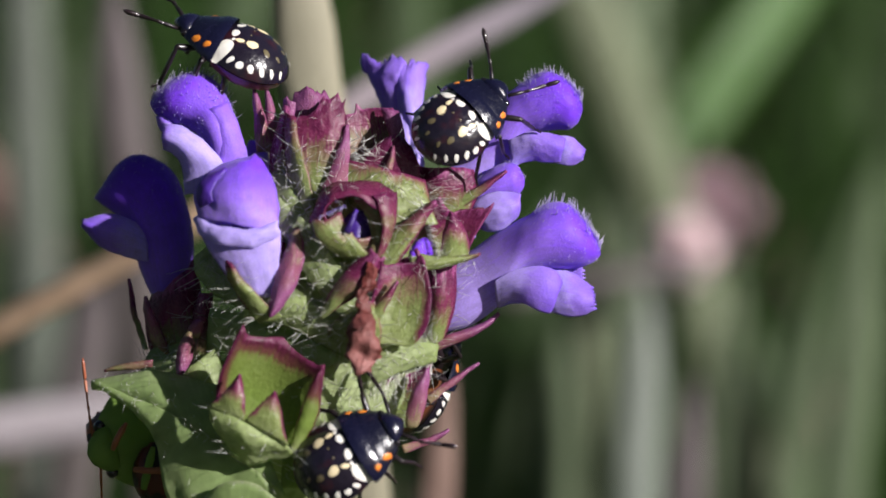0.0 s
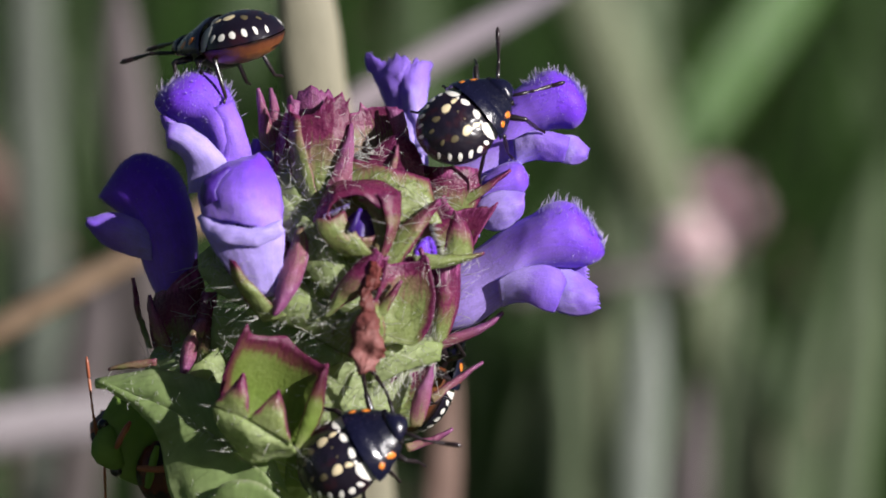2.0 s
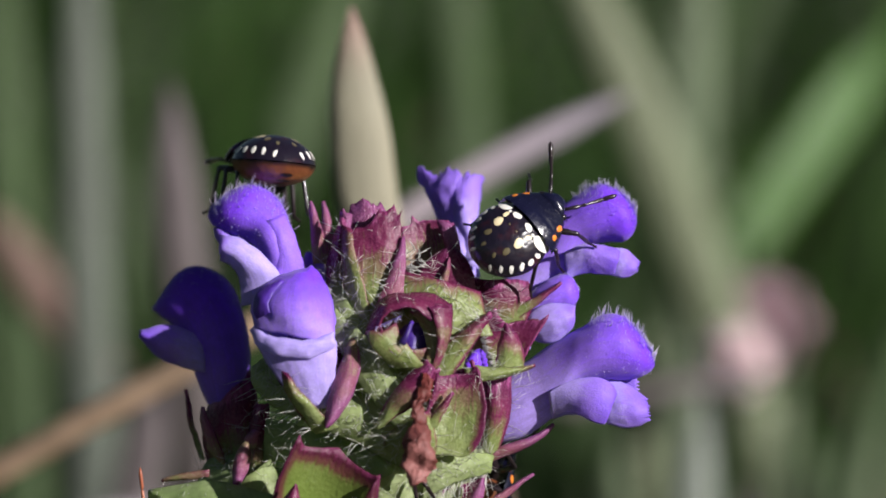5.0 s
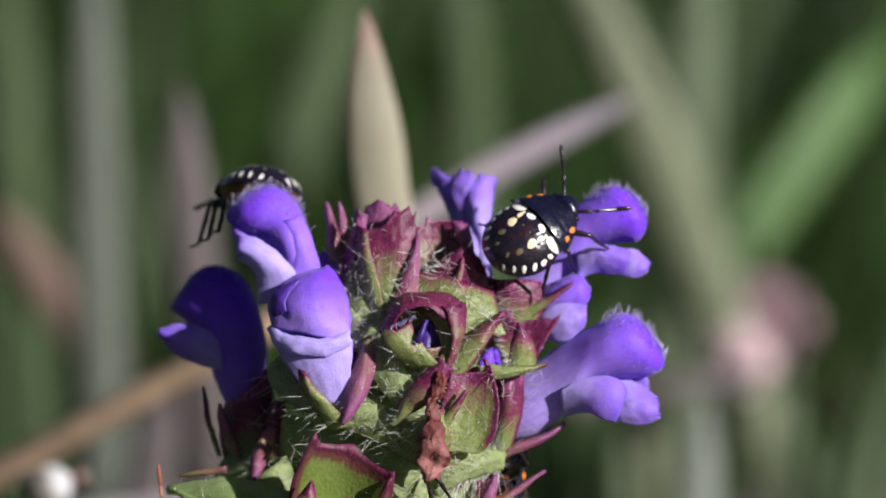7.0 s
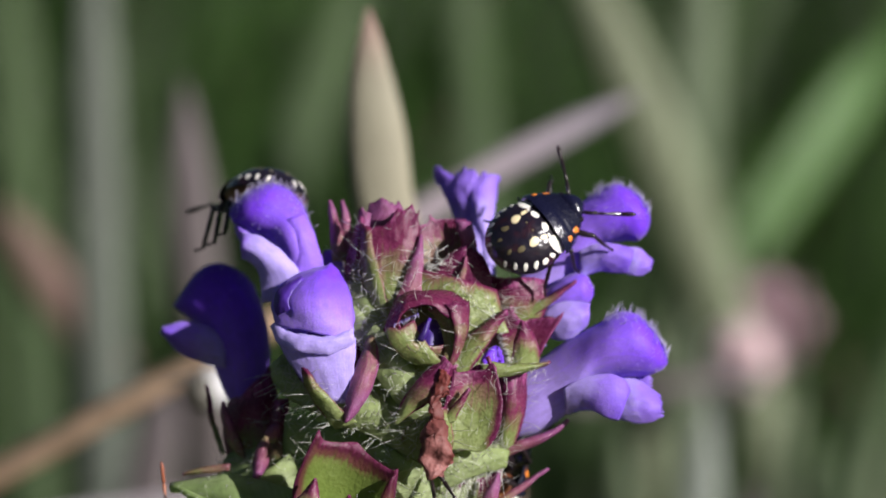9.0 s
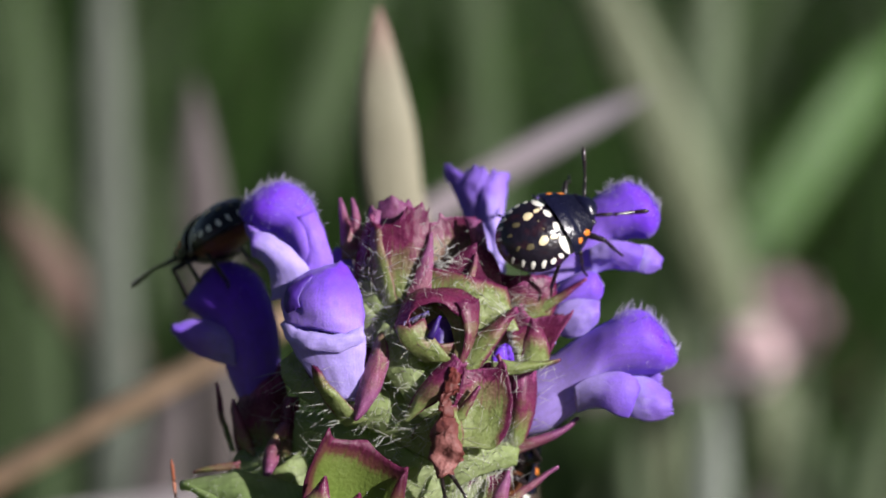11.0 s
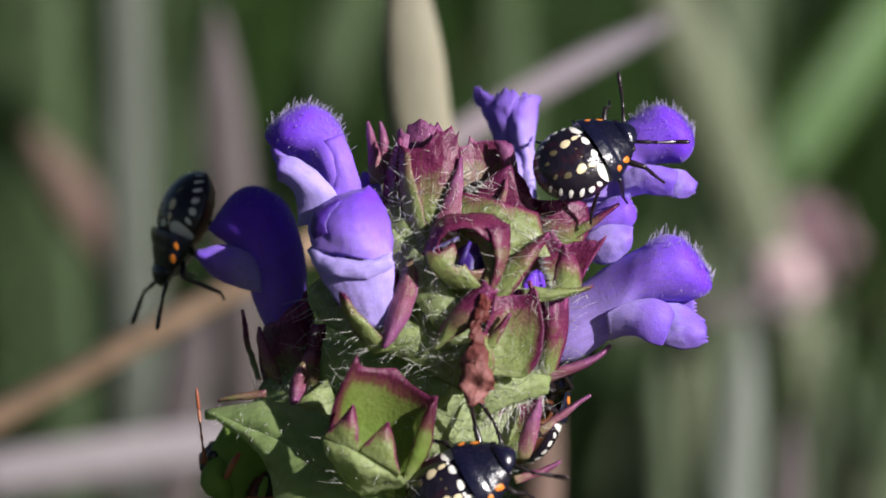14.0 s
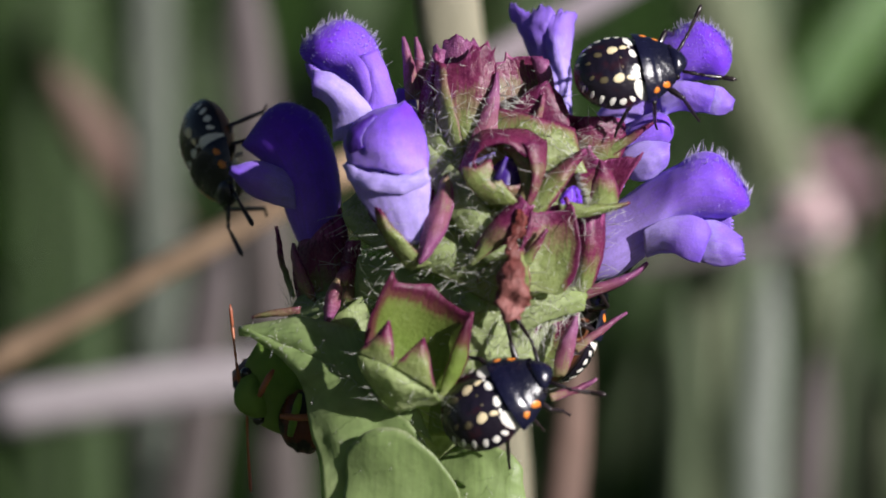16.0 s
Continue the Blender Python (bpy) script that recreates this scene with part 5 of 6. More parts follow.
            for x, y, rx, ry in ((1.45, 2.35, 0.25, 0.18), (2.35, 1.95, 0.32, 0.20)):
                spot(root, plate, x, y * side, rx, ry, -22 * side, orange_spot_mat, "orange_spot", 0.09, True)
        # feeler: five joints, bent at the middle
        a, b = antennae[0 if side == 1 else 1]
        p = Vector((3.85, 0.75 * side, -0.05))
        a, b = Vector(a).normalized(), Vector(b).normalized()
        hinge = p
        p = Vector((0, 0, 0))
        mid = p + a * 1.8
        end = mid + b * 2.6
        pts = [p, p + a * 0.5, p + a * 1.25, p + a * 1.3, mid - a * 0.05, mid, mid + b * 0.1, mid + b * 1.35, mid + b * 1.42, mid + b * 1.5, end - b * 0.3, end]
        part("feeler", limb(pts, [r * fine for r in (0.13, 0.15, 0.16, 0.09, 0.15, 0.16, 0.09, 0.19, 0.09, 0.18, 0.19, 0.06)]), limbs, root, "", Matrix.Translation(hinge * MM))
        # legs
        for k, (hx, fx) in enumerate(((2.3, 2.2), (1.2, 0.1), (0.3, -2.0))):
            hip = Vector((hx, 1.35 * side, -0.55))
            kx, ky, kz, tx, ty, tz = (legs or {}).get((k, side), (fx * 0.55, 1.9 * reach, 0.15, fx * 1.0, 2.7 * reach, -2.0))
            knee = Vector((kx, ky * side, kz))
            ankle = Vector((tx, ty * side, tz))
            toe = ankle + Vector((0.3 * math.copysign(1, fx) if k != 1 else 0.1, 0.55 * side, -0.25))
            bm = limb([Vector((0, 0, 0)), knee * 0.5, knee * 0.96, knee, knee + (ankle - knee) * 0.1, (knee + ankle) * 0.5, ankle, ankle + (toe - ankle) * 0.1, toe],
                      [0.22, 0.27, 0.21, 0.19, 0.15, 0.17, 0.14, 0.10, 0.10])
            part("leg", bm, limbs, root, "", Matrix.Translation(hip * MM))
    return root


FRONT = ((0.8, 0.6, 0.2), (0.95, 0.2, -0.1))
FRONT2 = ((0.8, -0.6, 0.2), (0.95, -0.2, -0.1))
walker = bug("black bug nymph with white and cream spots, walking over the flowers", (FRONT, FRONT2), size=1.0, legs={(0, 1): (0.9, 1.1, 0.1, 0.9, 1.5, -3.0), (0, -1): (0.9, 1.1, 0.1, 0.9, 1.5, -3.0), (1, 1): (0.2, 1.2, 0.0, -0.1, 1.5, -3.0), (1, -1): (0.2, 1.2, 0.0, -0.1, 1.5, -3.0), (2, 1): (-1.0, 1.2, -0.2, -1.6, 1.6, -2.8), (2, -1): (-1.0, 1.2, -0.2, -1.6, 1.6, -2.8)})
turner = bug("black bug nymph with cream spots, resting on a violet flower", (((0.57, 0.8, 0.2), (0.50, 0.85, 0.2)), ((0.78, -0.6, 0.2), (0.85, -0.5, 0.05))), 0.8)
sitter = bug("black bug nymph with cream and white spots, below a withered flower", (((0.2, 0.95, 0.2), (-0.05, 0.95, 0.3)), ((0.6, -0.75, 0.0), (0.75, -0.6, -0.1))), 0.75, size=0.96, legs={(0, 1): (0.5, 1.9, 0.5, 0.9, 3.5, -0.1), (1, 1): (-0.9, 2.1, 0.5, -2.2, 3.3, -0.1), (0, -1): (0.6, 1.0, -0.2, 1.2, 1.2, -1.2), (1, -1): (0.2, 0.8, -0.3, 0.3, 1.1, -1.5)})
hider = bug("black bug nymph half hidden behind a calyx", (FRONT, FRONT2))
green_bug = bug("green bug nymph with a dark red abdomen, half under a leaf", (((-0.02, 0.90, -0.35), (0.08, 0.95, -0.20)), ((0.05, -0.95, 0.25), (-0.08, -0.96, 0.15))),
                colours=(dark_rim_mat, green_shell_mat, dark_rim_mat, red_limb_mat), spots=False, size=1.34, reach=0.5, fine=0.5,
                legs={**{(k, side): (-0.6 - 0.2 * k, 0.1, -0.7, -1.2 - 0.5 * k, -0.2, -1.2) for k in range(3) for side in (1, -1)}, (1, 1): (-1.3, 0.5, 1.5, -2.6, 0.6, 2.0)})

# what shows of its underside: a dark red abdomen and orange legs drawn in
GREEN_POSE = crawl((-20.9, 1.5, -13.0), (-0.66, -0.70, -0.25), (0.62, -0.75, 0.10))
under_pose = (GREEN_POSE @ Matrix.Diagonal((1.34, 1.34, 1.34, 1))).inverted() @ HEAD
bm = bmesh.new()
bmesh.ops.create_uvsphere(bm, u_segments=28, v_segments=18, radius=1.0)
for vert in bm.verts:
    ring_ = 1 + 0.035 * math.sin(vert.co.x * 16)
    vert.co = Vector((vert.co.x * 2.0, vert.co.y * 1.5 * ring_, vert.co.z * 2.3 * ring_)) + spread(-20.0, -1.6, -15.9)
part("abdomen", bm, abdomen_mat, green_bug, "dark red ringed abdomen", under_pose)
for name, mat, a, b, c, r in (("leg", red_limb_mat, (-23.4, -3.6, -14.2), (-23.0, -3.9, -13.3), (-22.4, -3.8, -12.3), 0.24),
                              ("leg", red_limb_mat, (-21.9, -4.0, -15.6), (-20.6, -4.3, -15.7), (-19.2, -4.2, -15.6), 0.26),
                              ("leg", green_shell_mat, (-21.2, -3.8, -17.0), (-20.9, -4.1, -15.6), (-20.5, -4.0, -14.0), 0.30)):
    bm = bmesh.new()
    tube(bm, [spread(*a), spread(*[0.5 * (i + j) for i, j in zip(a, b)]), spread(*b), spread(*[0.5 * (i + j) for i, j in zip(b, c)]), spread(*c)], [r * 0.7, r, r * 0.92, r, r * 0.5], 12)
    part(name, bm, mat, green_bug, "", under_pose)


def fly():
    """A small pale hairy fly with clear wings."""
    root = tagged(new("fly"), "small pale fly with a dark end, flying behind the flower", "insect")
    bm = bmesh.new()
    root.scale = (1.2,) * 3
    tube(bm, [(-2.0, 0, 0), (-1.6, 0, 0), (-0.8, 0, 0), (0.2, 0, 0), (1.0, 0, 0), (1.6, 0, 0)], [0.3, 1.0, 1.5, 1.6, 1.2, 0.3], 14)
    part("body", bm, fly_mat, root)
    bm = bmesh.new()
    bmesh.ops.create_uvsphere(bm, u_segments=12, v_segments=8, radius=0.8)
    bmesh.ops.translate(bm, verts=bm.verts, vec=(2.1, 0, -0.1))
    part("head", bm, belly_mat, root)
    for side in (1, -1):
        bm = bmesh.new()
        sheet(bm, 4, 8, lambda u, v: Vector((0.4 - 2.6 * v + (u - 0.5) * 1.5 * math.sin(math.pi * (0.1 + 0.85 * v)), side * (0.8 + 2.8 * v), 0.9 + 0.5 * v)))
        part("wing", bm, wing_mat, root, "", None, 0.03)
    return root


hover = fly()


# ---- ground and grass behind ----
bm = bmesh.new()
n = 60
grid = {}
for i in range(n + 1):
    for j in range(n + 1):
        a, b = (i / n * 2 - 1), (j / n * 2 - 1)
        x, y = math.copysign(abs(a) ** 4 * 300 + abs(a) * 2, a), math.copysign(abs(b) ** 4 * 300 + abs(b) * 2, b)
        near = math.exp(-(x * x + y * y) / 8)
        grid[i, j] = bm.verts.new((x * 1000, y * 1000, noise.noise((x * 6, y * 6, 0)) * 12 * near - 6))
for i in range(n):
    for j in range(n):
        fc = bm.faces.new((grid[i, j], grid[i + 1, j], grid[i + 1, j + 1], grid[i, j + 1]))
        fc.smooth = True
ground = new("ground", mesh_of("ground", bm, soil_mat))
tagged(ground, "dark soil with moss and grass litter", "ground", kind="structure")


def blade(name, label, category, top, low, width, mat, bow=0.0, tip=True, ground_it=True, fold=0.25, group=""):
    """A grass blade from the ground through low to top, given in the head's frame in mm; width at its middle."""
    top, low = (HEAD @ (Vector(p) * MM) for p in (top, low))
    way = (top - low).normalized()
    foot = low
    if ground_it:
        side = Vector((way.x, way.y, 0)) * 0.25
        foot = Vector((low.x - side.x * low.z * 0.5, low.y - side.y * low.z * 0.5, -0.004))
    a = Vector((0, 0, 0))
    d = (top - foot) / MM
    lo = (low - foot) / MM
    n1 = 8 if ground_it else 0
    path = curve_pts(a, a + Vector((0, 0, lo.length * 0.45)), lo - way * lo.length * 0.35, lo, n1)[:-1] if ground_it else []
    side = way.cross(Vector((0, 1, 0))).normalized()
    path += [lo + (d - lo) * (k / 14) + side * bow * math.sin(math.pi * k / 14) for k in range(15)]
    total = len(path) - 1

    def f(u, v):
        k = min(total, round(v * total))
        t = (path[min(total, k + 1)] - path[max(0, k - 1)]).normalized()
        across = t.cross(Vector((0, 1, 0))).normalized()
        out = across.cross(t)
        w = width * 0.5 * (1 - 0.96 * max(0.0, (v - 0.62) / 0.38) ** 2.2 if tip else 1.0)
        s = 2 * u - 1
        return path[k] + across * s * w - out * fold * w * (1 - abs(s)) + across * noise.noise((v * 5, s, width)) * width * 0.04

    bm = bmesh.new()
    sheet(bm, 4, total, f)
    ob = tagged(new(name, mesh_of(name, bm, mat)), label, category, group)
    ob.matrix_basis = Matrix.Translation(foot)
    mod = ob.modifiers.new("thickness", "SOLIDIFY")
    mod.thickness = 0.25 * MM
    return ob


def stalk(name, label, category, a, b, r0, r1, mat, sag=0.0, knots=()):
    """A round dry stalk between two points of the head's frame."""
    a, b = (HEAD @ (Vector(p) * MM) for p in (a, b))
    d = (b - a) / MM
    pts = [d * (k / 16) + Vector((0, 0, -sag * math.sin(math.pi * k / 16))) for k in range(17)]
    rad = [(r0 + (r1 - r0) * k / 16) * (1.25 if k in knots else 1.0) for k in range(17)]
    bm = bmesh.new()
    tube(bm, pts, rad, 10)
    ob = tagged(new(name, mesh_of(name, bm, mat)), label, category)
    ob.matrix_basis = Matrix.Translation(a)
    return ob


G = "grass blades behind the flower"
blade("dry_grass_blade", "pale dry grass blade standing upright", "grass", spread(-10.5, 42, 25.2), spread(-8.3, 44, 6), 5.1, dry_mat, 0.6, group=G)
blade("dry_grass_blade", "bleached lilac-grey grass blade leaning over", "grass", spread(9.6, 130, 19.0), spread(-12.0, 105, 6.4), 2.7, lilac_mat, 0.8, group=G, ground_it=False)
blade("grass_blade", "wide pale yellow-green grass blade", "grass", spread(2.4, 250, 34), spread(16.6, 255, 0), 7.6, yellow_grass_mat, -1.0, group=G)
blade("grass_blade", "bright green grass blade leaning over", "grass", spread(28.6, 320, 24), spread(15.0, 300, 5.0), 8.4, bright_grass_mat, 0.5, group=G, ground_it=False)
blade("grass_blade", "wide grey-green upright grass blade", "grass", spread(-29.8, 240, 34), spread(-28.8, 245, -4), 6.0, pale_grass_mat, 0.5, group=G)
blade("grass_blade", "grey-mauve withered grass blade", "grass", spread(-23.4, 170, 19.8), spread(-21.8, 175, 2), 5.4, mauve_mat, 0.4, group=G)
blade("grass_blade", "pale grey grass blade below a pink flower", "grass", spread(14.6, 210, -2), spread(13.6, 215, -20), 4.8, ashen_grass_mat, 0.3, group=G)
blade("grass_blade", "brownish dry grass blade", "grass", spread(17.9, 190, -9), spread(16.9, 195, -24), 4.2, mauve_mat, 0.3, group=G)
blade("grass_blade", "tan dry grass blade under the flower head", "grass", spread(0.5, 90, -8), spread(-1.0, 92, -24), 3.4, brown_mat, 0.2, group=G)
blade("grass_blade", "tall grey-green grass blade", "grass", spread(30.5, 230, 5), spread(28.0, 235, -20), 5.0, grey_grass_mat, 0.3, group=G)
blade("grass_blade", "leaning grey-green grass blade", "grass", spread(27.0, 250, -4), spread(23.5, 255, -24), 4.4, grey_grass_mat, 0.3, group=G)
blade("grass_blade", "grey-mauve withered grass blade", "grass", spread(8.6, 220, -5), spread(8.0, 225, -24), 4.6, grey_grass_mat, 0.3, group=G)
blade("grass_blade", "pale grey-green grass blade", "grass", spread(21.0, 240, -1), spread(19.6, 245, -24), 4.6, grey_grass_mat, 0.3, group=G)
blade("grass_blade", "pale green upright grass blade", "grass", spread(10.8, 250, 3), spread(10.2, 255, -24), 4.2, yellow_grass_mat, 0.3, group=G)
blade("grass_blade", "grey-green grass blade among others", "grass", spread(14.6, 300, 36), spread(13.4, 300, 10), 6.0, grey_grass_mat, 0.4, group=G)
blade("grass_blade", "mid-green grass blade standing upright", "grass", spread(-3.6, 330, 36), spread(-1.6, 330, 4), 7.0, mid_grass_mat, 0.6, group=G)
blade("grass_blade", "mid-green grass blade leaning over", "grass", spread(-10.0, 360, 30), spread(-20.0, 350, 2), 8.0, mid_grass_mat, -0.6, group=G, ground_it=False)
blade("grass_blade", "mid-green grass blade standing upright", "grass", spread(-36.0, 300, 36), spread(-34.0, 300, -4), 7.0, mid_grass_mat, 0.6, group=G)
blade("grass_blade", "mid-green grass blade leaning over", "grass", spread(35.0, 350, 12), spread(22.0, 340, -14), 8.0, mid_grass_mat, 0.6, group=G, ground_it=False)
blade("grass_blade", "mid-green grass blade standing upright", "grass", spread(33.0, 280, 18), spread(34.5, 280, -14), 6.0, mid_grass_mat, 0.6, group=G)
stalk("dry_stalk", "tan dry grass stalk lying slantwise", "grass", spread(-62, 110, -22.5), spread(-14.5, 78, 3.8), 1.45, 1.25, tan_mat)
stalk("dry_stalk", "thin pinkish stalk of a blurred flower", "grass", spread(4, 195, -3.5), spread(18, 200, -1.0), 0.9, 1.2, mauve_mat)
blade("dry_leaf", "pale dry leaf lying flat", "leaf", spread(-12, 170, -10.5), spread(-41, 170, -14.4), 5.0, bleached_mat, 0.4, tip=False, ground_it=False)
blade("withered_leaf", "pinkish-brown withered leaf leaning over among grass", "leaf", spread(-36.5, 260, 11.0), spread(-27.8, 260, -1.6), 5.6, brown_mat, 0.6, ground_it=False)
blade("withered_leaf", "grey-mauve withered leaf among grass", "leaf", spread(-24.0, 200, -1), spread(-26.0, 205, -14), 6.0, mauve_mat, 0.6, ground_it=True)


def clover(x, y, z, r, label, mat=None):
    """A round head of many small florets."""
    c = HEAD @ (spread(x, y, z) * MM)
    ob = tagged(new("pink_flower_head"), label, "wild flower")
    ob.matrix_basis = Matrix.Translation(c)
    rng = random.Random(3)
    bm = bmesh.new()
    for k in range(150):
        w, q = rng.uniform(0, 2 * math.pi), math.acos(rng.uniform(-0.9, 1))
        d = Vector((math.sin(q) * math.cos(w), math.sin(q) * math.sin(w), math.cos(q) * 1.15))
        tube(bm, [d * r * 0.2, d * r * 0.7, d * r * rng.uniform(0.8, 1.15)], [r * 0.16, r * 0.15, r * 0.05], 5)
    part("bloom", bm, (mat or clover_mat), ob)
    bm = bmesh.new()
    tube(bm, curve_pts((0, 0, 0), (0, 0, -60), (10, 20, -140), (12, 20, -c.z / MM), 12), 0.9, 8)
    part("stalk", bm, grass_mat, ob)
    return ob


clover(18.9, 300, 2.6, 6.0, "dusty pink flower head far out of focus")
clover(16.9, 240, 0.0, 4.2, "pale pink flower head far out of focus", pink_mat)


def meadow(count, seed, mat, label, y0, y1, h0, h1, w0, w1, wide=0.0):
    """Uncounted grass blades, joined."""
    rng = random.Random(seed)
    verts, faces, uvs = [], [], []
    for _ in range(count):
        y = rng.uniform(y0, y1)
        x = rng.uniform(-1, 1) * (wide or 0.08 + (y + 0.35) * 0.28)
        h, w, yaw = rng.uniform(h0, h1), rng.uniform(w0, w1) * 0.5, rng.uniform(0, math.pi)
        lean = Vector((rng.gauss(0, 0.35), rng.gauss(0, 0.25), 0)) * h
        ac = Vector((math.cos(yaw), math.sin(yaw), 0))
        k0 = len(verts)
        for k in range(6):
            s = k / 5
            c = Vector((x, y, -0.01)) + Vector((0, 0, h * s)) + lean * s * s
            ww = w * (1 - 0.97 * max(0, s - 0.35) / 0.65)
            verts += [c - ac * ww, c + ac * ww]
        for k in range(5):
            a = k0 + 2 * k
            faces.append((a, a + 1, a + 3, a + 2))
            uvs += [(0, k / 5), (1, k / 5), (1, (k + 1) / 5), (0, (k + 1) / 5)]
    me = bpy.data.meshes.new("meadow_grass")
    me.from_pydata([tuple(v) for v in verts], [], faces)
    lay = me.uv_layers.new(name="UVMap")
    lay.data.foreach_set("uv", [c for p in uvs for c in p])
    me.materials.append(mat)
    me.polygons.foreach_set("use_smooth", [True] * len(faces))
    return tagged(new("meadow_grass", me), label, "grass", kind="stuff")


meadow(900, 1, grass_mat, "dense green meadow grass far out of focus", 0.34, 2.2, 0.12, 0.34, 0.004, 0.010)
meadow(60, 2, grey_grass_mat, "grey-green grass blades far out of focus", 0.34, 1.6, 0.14, 0.32, 0.004, 0.009)
meadow(50, 6, mid_grass_mat, "mid-green grass blades far out of focus", 0.30, 1.0, 0.16, 0.34, 0.005, 0.010)
meadow(50, 3, brown_mat, "brown withered grass far out of focus", 0.36, 1.6, 0.10, 0.28, 0.004, 0.008)
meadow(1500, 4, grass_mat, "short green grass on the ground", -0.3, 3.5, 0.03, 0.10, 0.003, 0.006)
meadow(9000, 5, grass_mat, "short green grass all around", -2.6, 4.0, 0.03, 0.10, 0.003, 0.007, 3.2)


# ---- movement ----
# seconds, body's middle in the head's frame (mm), way of the head, way of the back
WALKER = (
    (0.0, (-14.9, -2.0, 14.0), (-0.86, 0.05, 0.46), (0.35, -0.50, 0.80)),
    (1.0, (-14.7, -2.0, 13.9), (-0.86, 0.05, 0.44), (0.35, -0.50, 0.80)),
    (1.5, (-15.3, -2.0, 14.3), (-0.95, 0.15, 0.12), (0.05, -0.45, 0.88)),
    (2.0, (-15.5, -1.8, 14.5), (-0.86, 0.48, -0.12), (-0.1, -0.25, 0.95)),
    (2.5, (-15.9, -1.5, 14.7), (-0.80, 0.56, -0.18), (-0.14, -0.15, 0.97)),
    (3.0, (-16.3, -1.0, 14.5), (-0.70, 0.68, -0.12), (-0.05, 0.05, 1.0)),
    (3.5, (-16.5, -0.5, 14.5), (-0.42, 0.88, 0.03), (0.04, -0.04, 0.98)),
    (4.0, (-16.6, 0.0, 14.2), (-0.40, 0.90, 0.03), (0.08, -0.04, 0.98)),
    (5.2, (-16.5, 0.6, 13.9), (-0.40, 0.90, 0.02), (0.10, -0.03, 0.98)),
    (6.3, (-17.6, 1.8, 12.6), (-0.36, 0.92, -0.08), (0.25, 0.08, 0.94)),
    (7.3, (-18.8, 2.4, 11.6), (-0.38, 0.92, -0.16), (0.12, 0.08, 0.98)),
    (8.7, (-18.3, 2.8, 11.6), (-0.40, 0.91, -0.16), (0.14, 0.08, 0.98)),
    (9.8, (-20.6, 3.2, 9.9), (-0.48, 0.80, -0.25), (0.15, 0.0, 0.95)),
    (10.8, (-22.2, 3.0, 8.7), (-0.60, 0.68, -0.32), (-0.10, -0.25, 0.95)),
    (11.5, (-23.4, 3.0, 7.9), (-0.70, 0.54, -0.42), (-0.26, -0.50, 0.84)),
    (12.0, (-24.2, 2.6, 6.6), (-0.62, 0.66, -0.38), (-0.22, -0.42, 0.84)),
    (12.5, (-24.0, 2.6, 6.7), (-0.68, 0.58, -0.38), (-0.24, -0.46, 0.82)),
    (13.0, (-25.0, 3.6, 5.8), (-0.62, 0.25, -0.72), (-0.60, -0.40, 0.68)),
    (13.5, (-26.9, 5.4, 4.0), (-0.45, 0.10, -0.88), (-0.80, -0.42, 0.42)),
    (14.0, (-27.0, 6.6, 3.7), (-0.35, -0.05, -0.93), (-0.85, -0.42, 0.35)),
    (14.5, (-26.6, 6.8, 3.3), (-0.10, -0.15, -0.98), (-0.85, -0.52, 0.1)),
    (15.0, (-27.0, 6.8, 3.6), (0.10, -0.40, -0.90), (-0.90, -0.42, 0.0)),
    (15.5, (-27.1, 6.8, 4.2), (0.20, -0.46, -0.86), (-0.92, -0.38, -0.05)),
    (16.0, (-27.1, 6.8, 3.0), (0.34, -0.52, -0.78), (-0.92, -0.40, -0.1)),
)
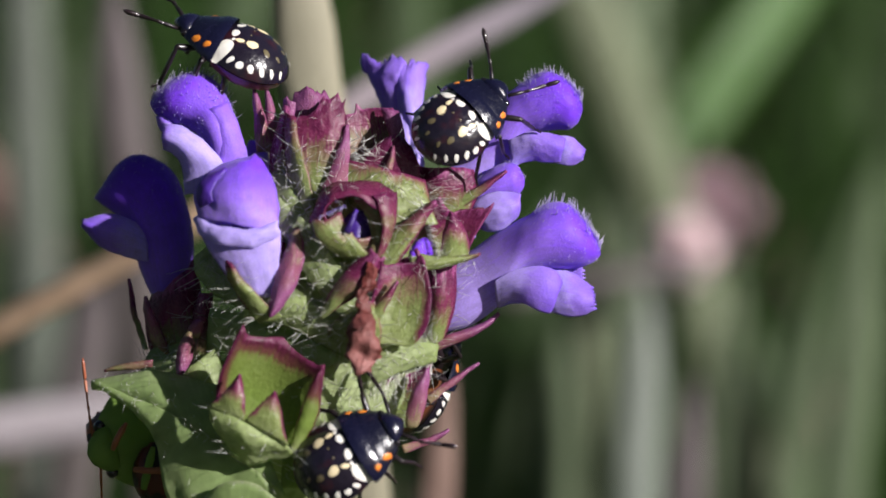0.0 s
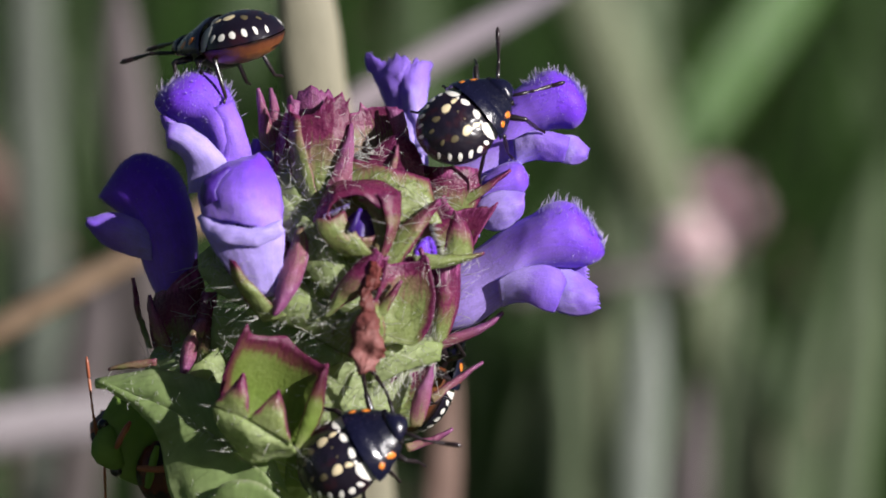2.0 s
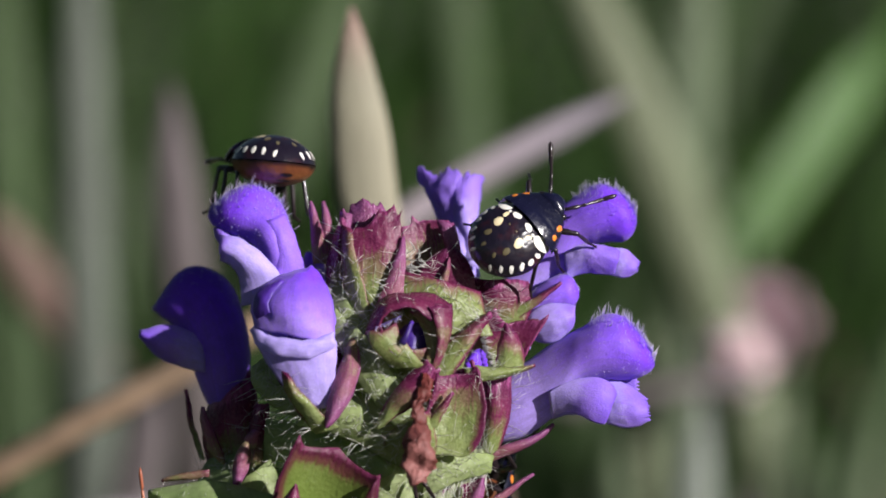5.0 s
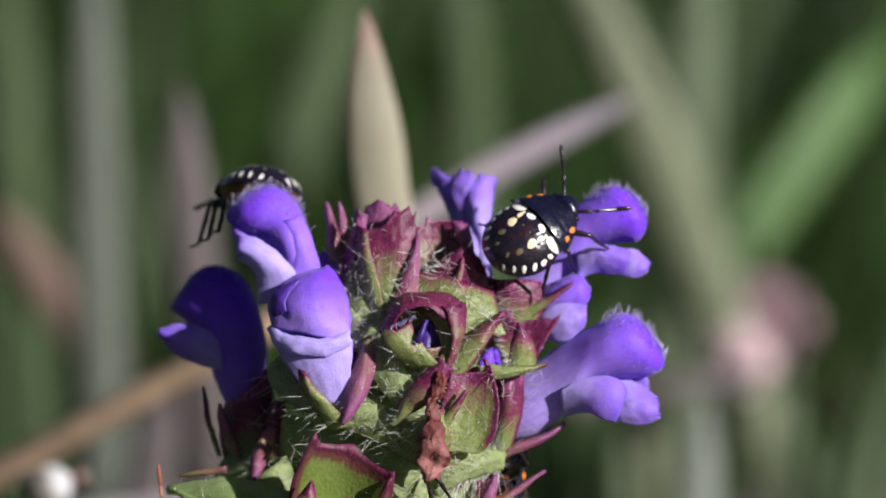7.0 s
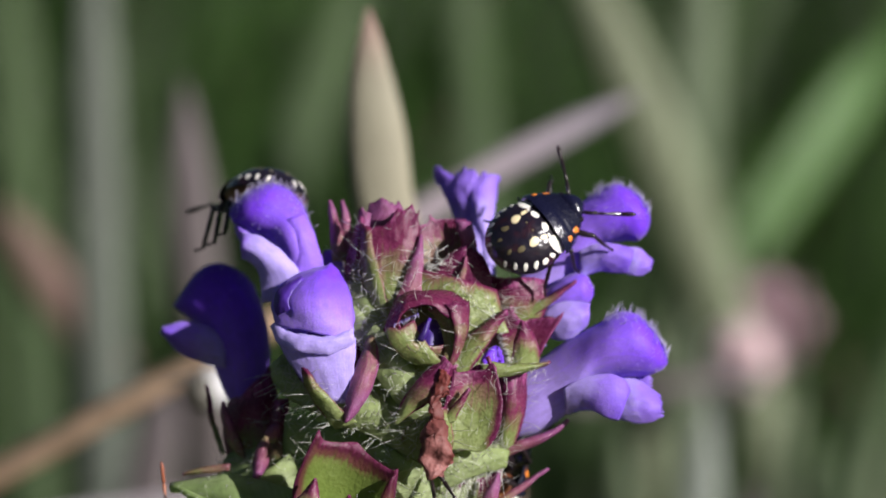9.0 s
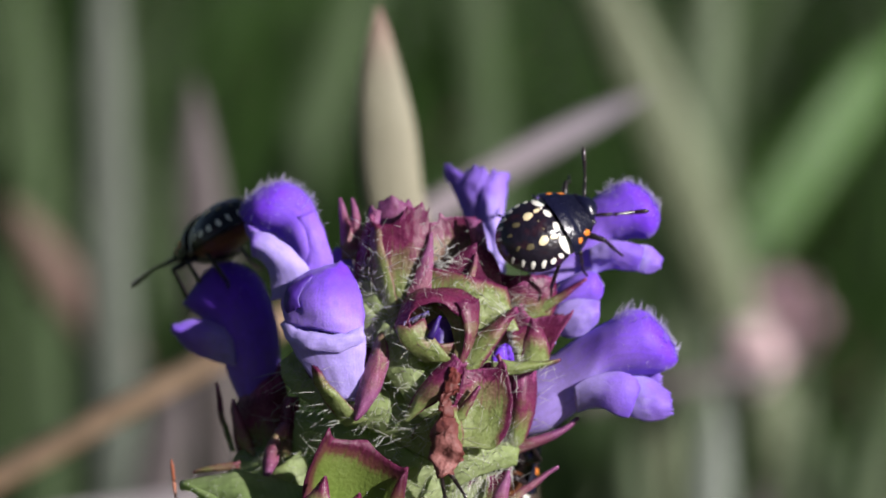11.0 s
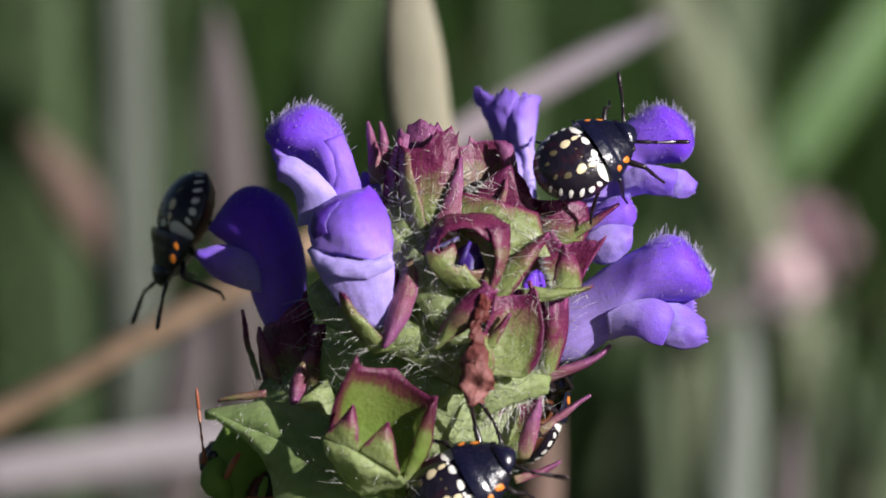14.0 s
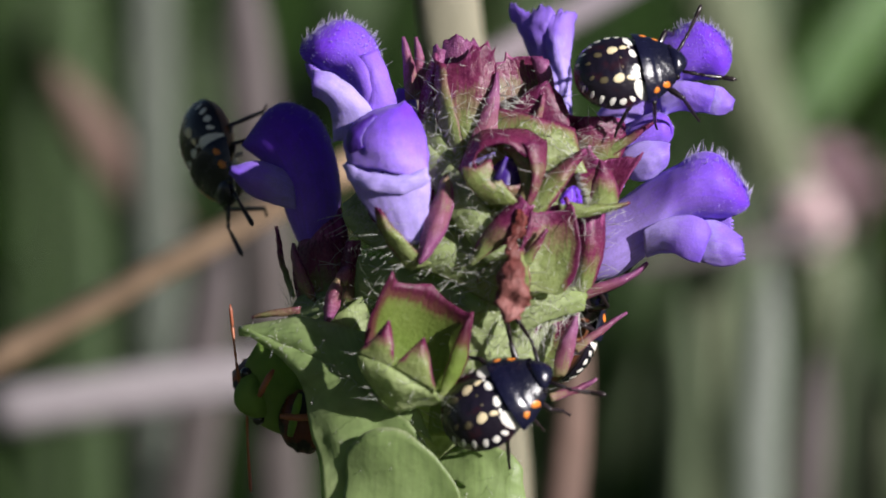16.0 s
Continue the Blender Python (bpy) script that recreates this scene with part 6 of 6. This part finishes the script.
TURNER = (
    (0.0, (1.4, -6.5, 9.0), (0.72, 0.30, 0.61), (0.12, -0.88, 0.40)),
    (5.0, (1.5, -6.5, 9.0), (0.74, 0.30, 0.58), (0.12, -0.88, 0.40)),
    (8.7, (1.6, -6.5, 9.0), (0.78, 0.28, 0.55), (0.10, -0.88, 0.40)),
    (11.0, (1.7, -6.5, 8.9), (0.82, 0.25, 0.46), (0.10, -0.90, 0.38)),
    (12.5, (2.1, -6.5, 8.5), (0.84, 0.22, 0.48), (0.05, -0.92, 0.36)),
    (14.5, (2.2, -6.5, 8.7), (0.84, 0.22, 0.48), (0.05, -0.92, 0.36)),
    (15.3, (2.4, -6.5, 8.7), (0.90, 0.20, 0.38), (0.0, -0.92, 0.36)),
    (16.0, (2.6, -6.5, 8.8), (0.96, 0.15, 0.19), (-0.05, -0.92, 0.36)),
)
FLY = (
    (0.0, spread(-60, 60, -24)), (5.4, spread(-50, 60, -21)), (7.3, spread(-31.0, 60, -7.6)), (7.5, spread(-30.0, 60, -6.6)), (7.7, spread(-28.0, 60, -5.0)),
    (8.1, spread(-25.8, 58, -4.5)), (8.3, spread(-24.2, 55, -3.2)), (8.5, spread(-23.6, 52, -2.4)), (8.7, spread(-23.2, 50, -2.2)),
    (9.6, spread(-17, 70, -3)), (11, spread(-10, 90, -2)), (16.0, spread(-10, 90, -2)),
)


def motions():
    walk(walker, [(t, crawl(p, f, u)) for t, p, f, u in WALKER])
    # the walker's legs step while it goes; feelers sway a little
    for thing, stir in ((walker, 16.0), (turner, 0.0)):
        for k, ob in enumerate([o for o in thing.children if o.name.startswith(("leg", "feeler"))]):
            step = ob.name.startswith("leg")
            home = ob.matrix_basis.copy()
            swing = stir if step else 9.0
            if not swing:
                continue
            rows = []
            for j in range(41):
                t = j * 0.4
                calm = 0.25 if step and (t < 1.0 or 3.6 < t < 5.2 or 7.2 < t < 8.8) else 1.0
                rows.append((t, home @ pose(0, 0, 0, 0, 0, swing * calm * math.sin(t * (7.1 if step else 2.3) + k * 2.4))))
            walk(ob, rows)
    walk(turner, [(t, crawl(p, f, u)) for t, p, f, u in TURNER])
    for ob, m in ((sitter, crawl((-6.4, -11.0, -14.0), (0.84, -0.10, 0.52), (-0.12, -0.92, 0.35))),
                  (hider, crawl((-1.1, 1.2, -9.5), (0.50, -0.1, 0.85), (0.78, 0.45, -0.42))),
                  (green_bug, GREEN_POSE)):
        ob.matrix_basis = m @ Matrix.Diagonal((*ob.scale, 1))
    walk(hover, [(t, HEAD @ (Matrix.Translation(p * MM) @ pose(0, 0, 0, 0, -20, 15))) for t, p in FLY])


motions()
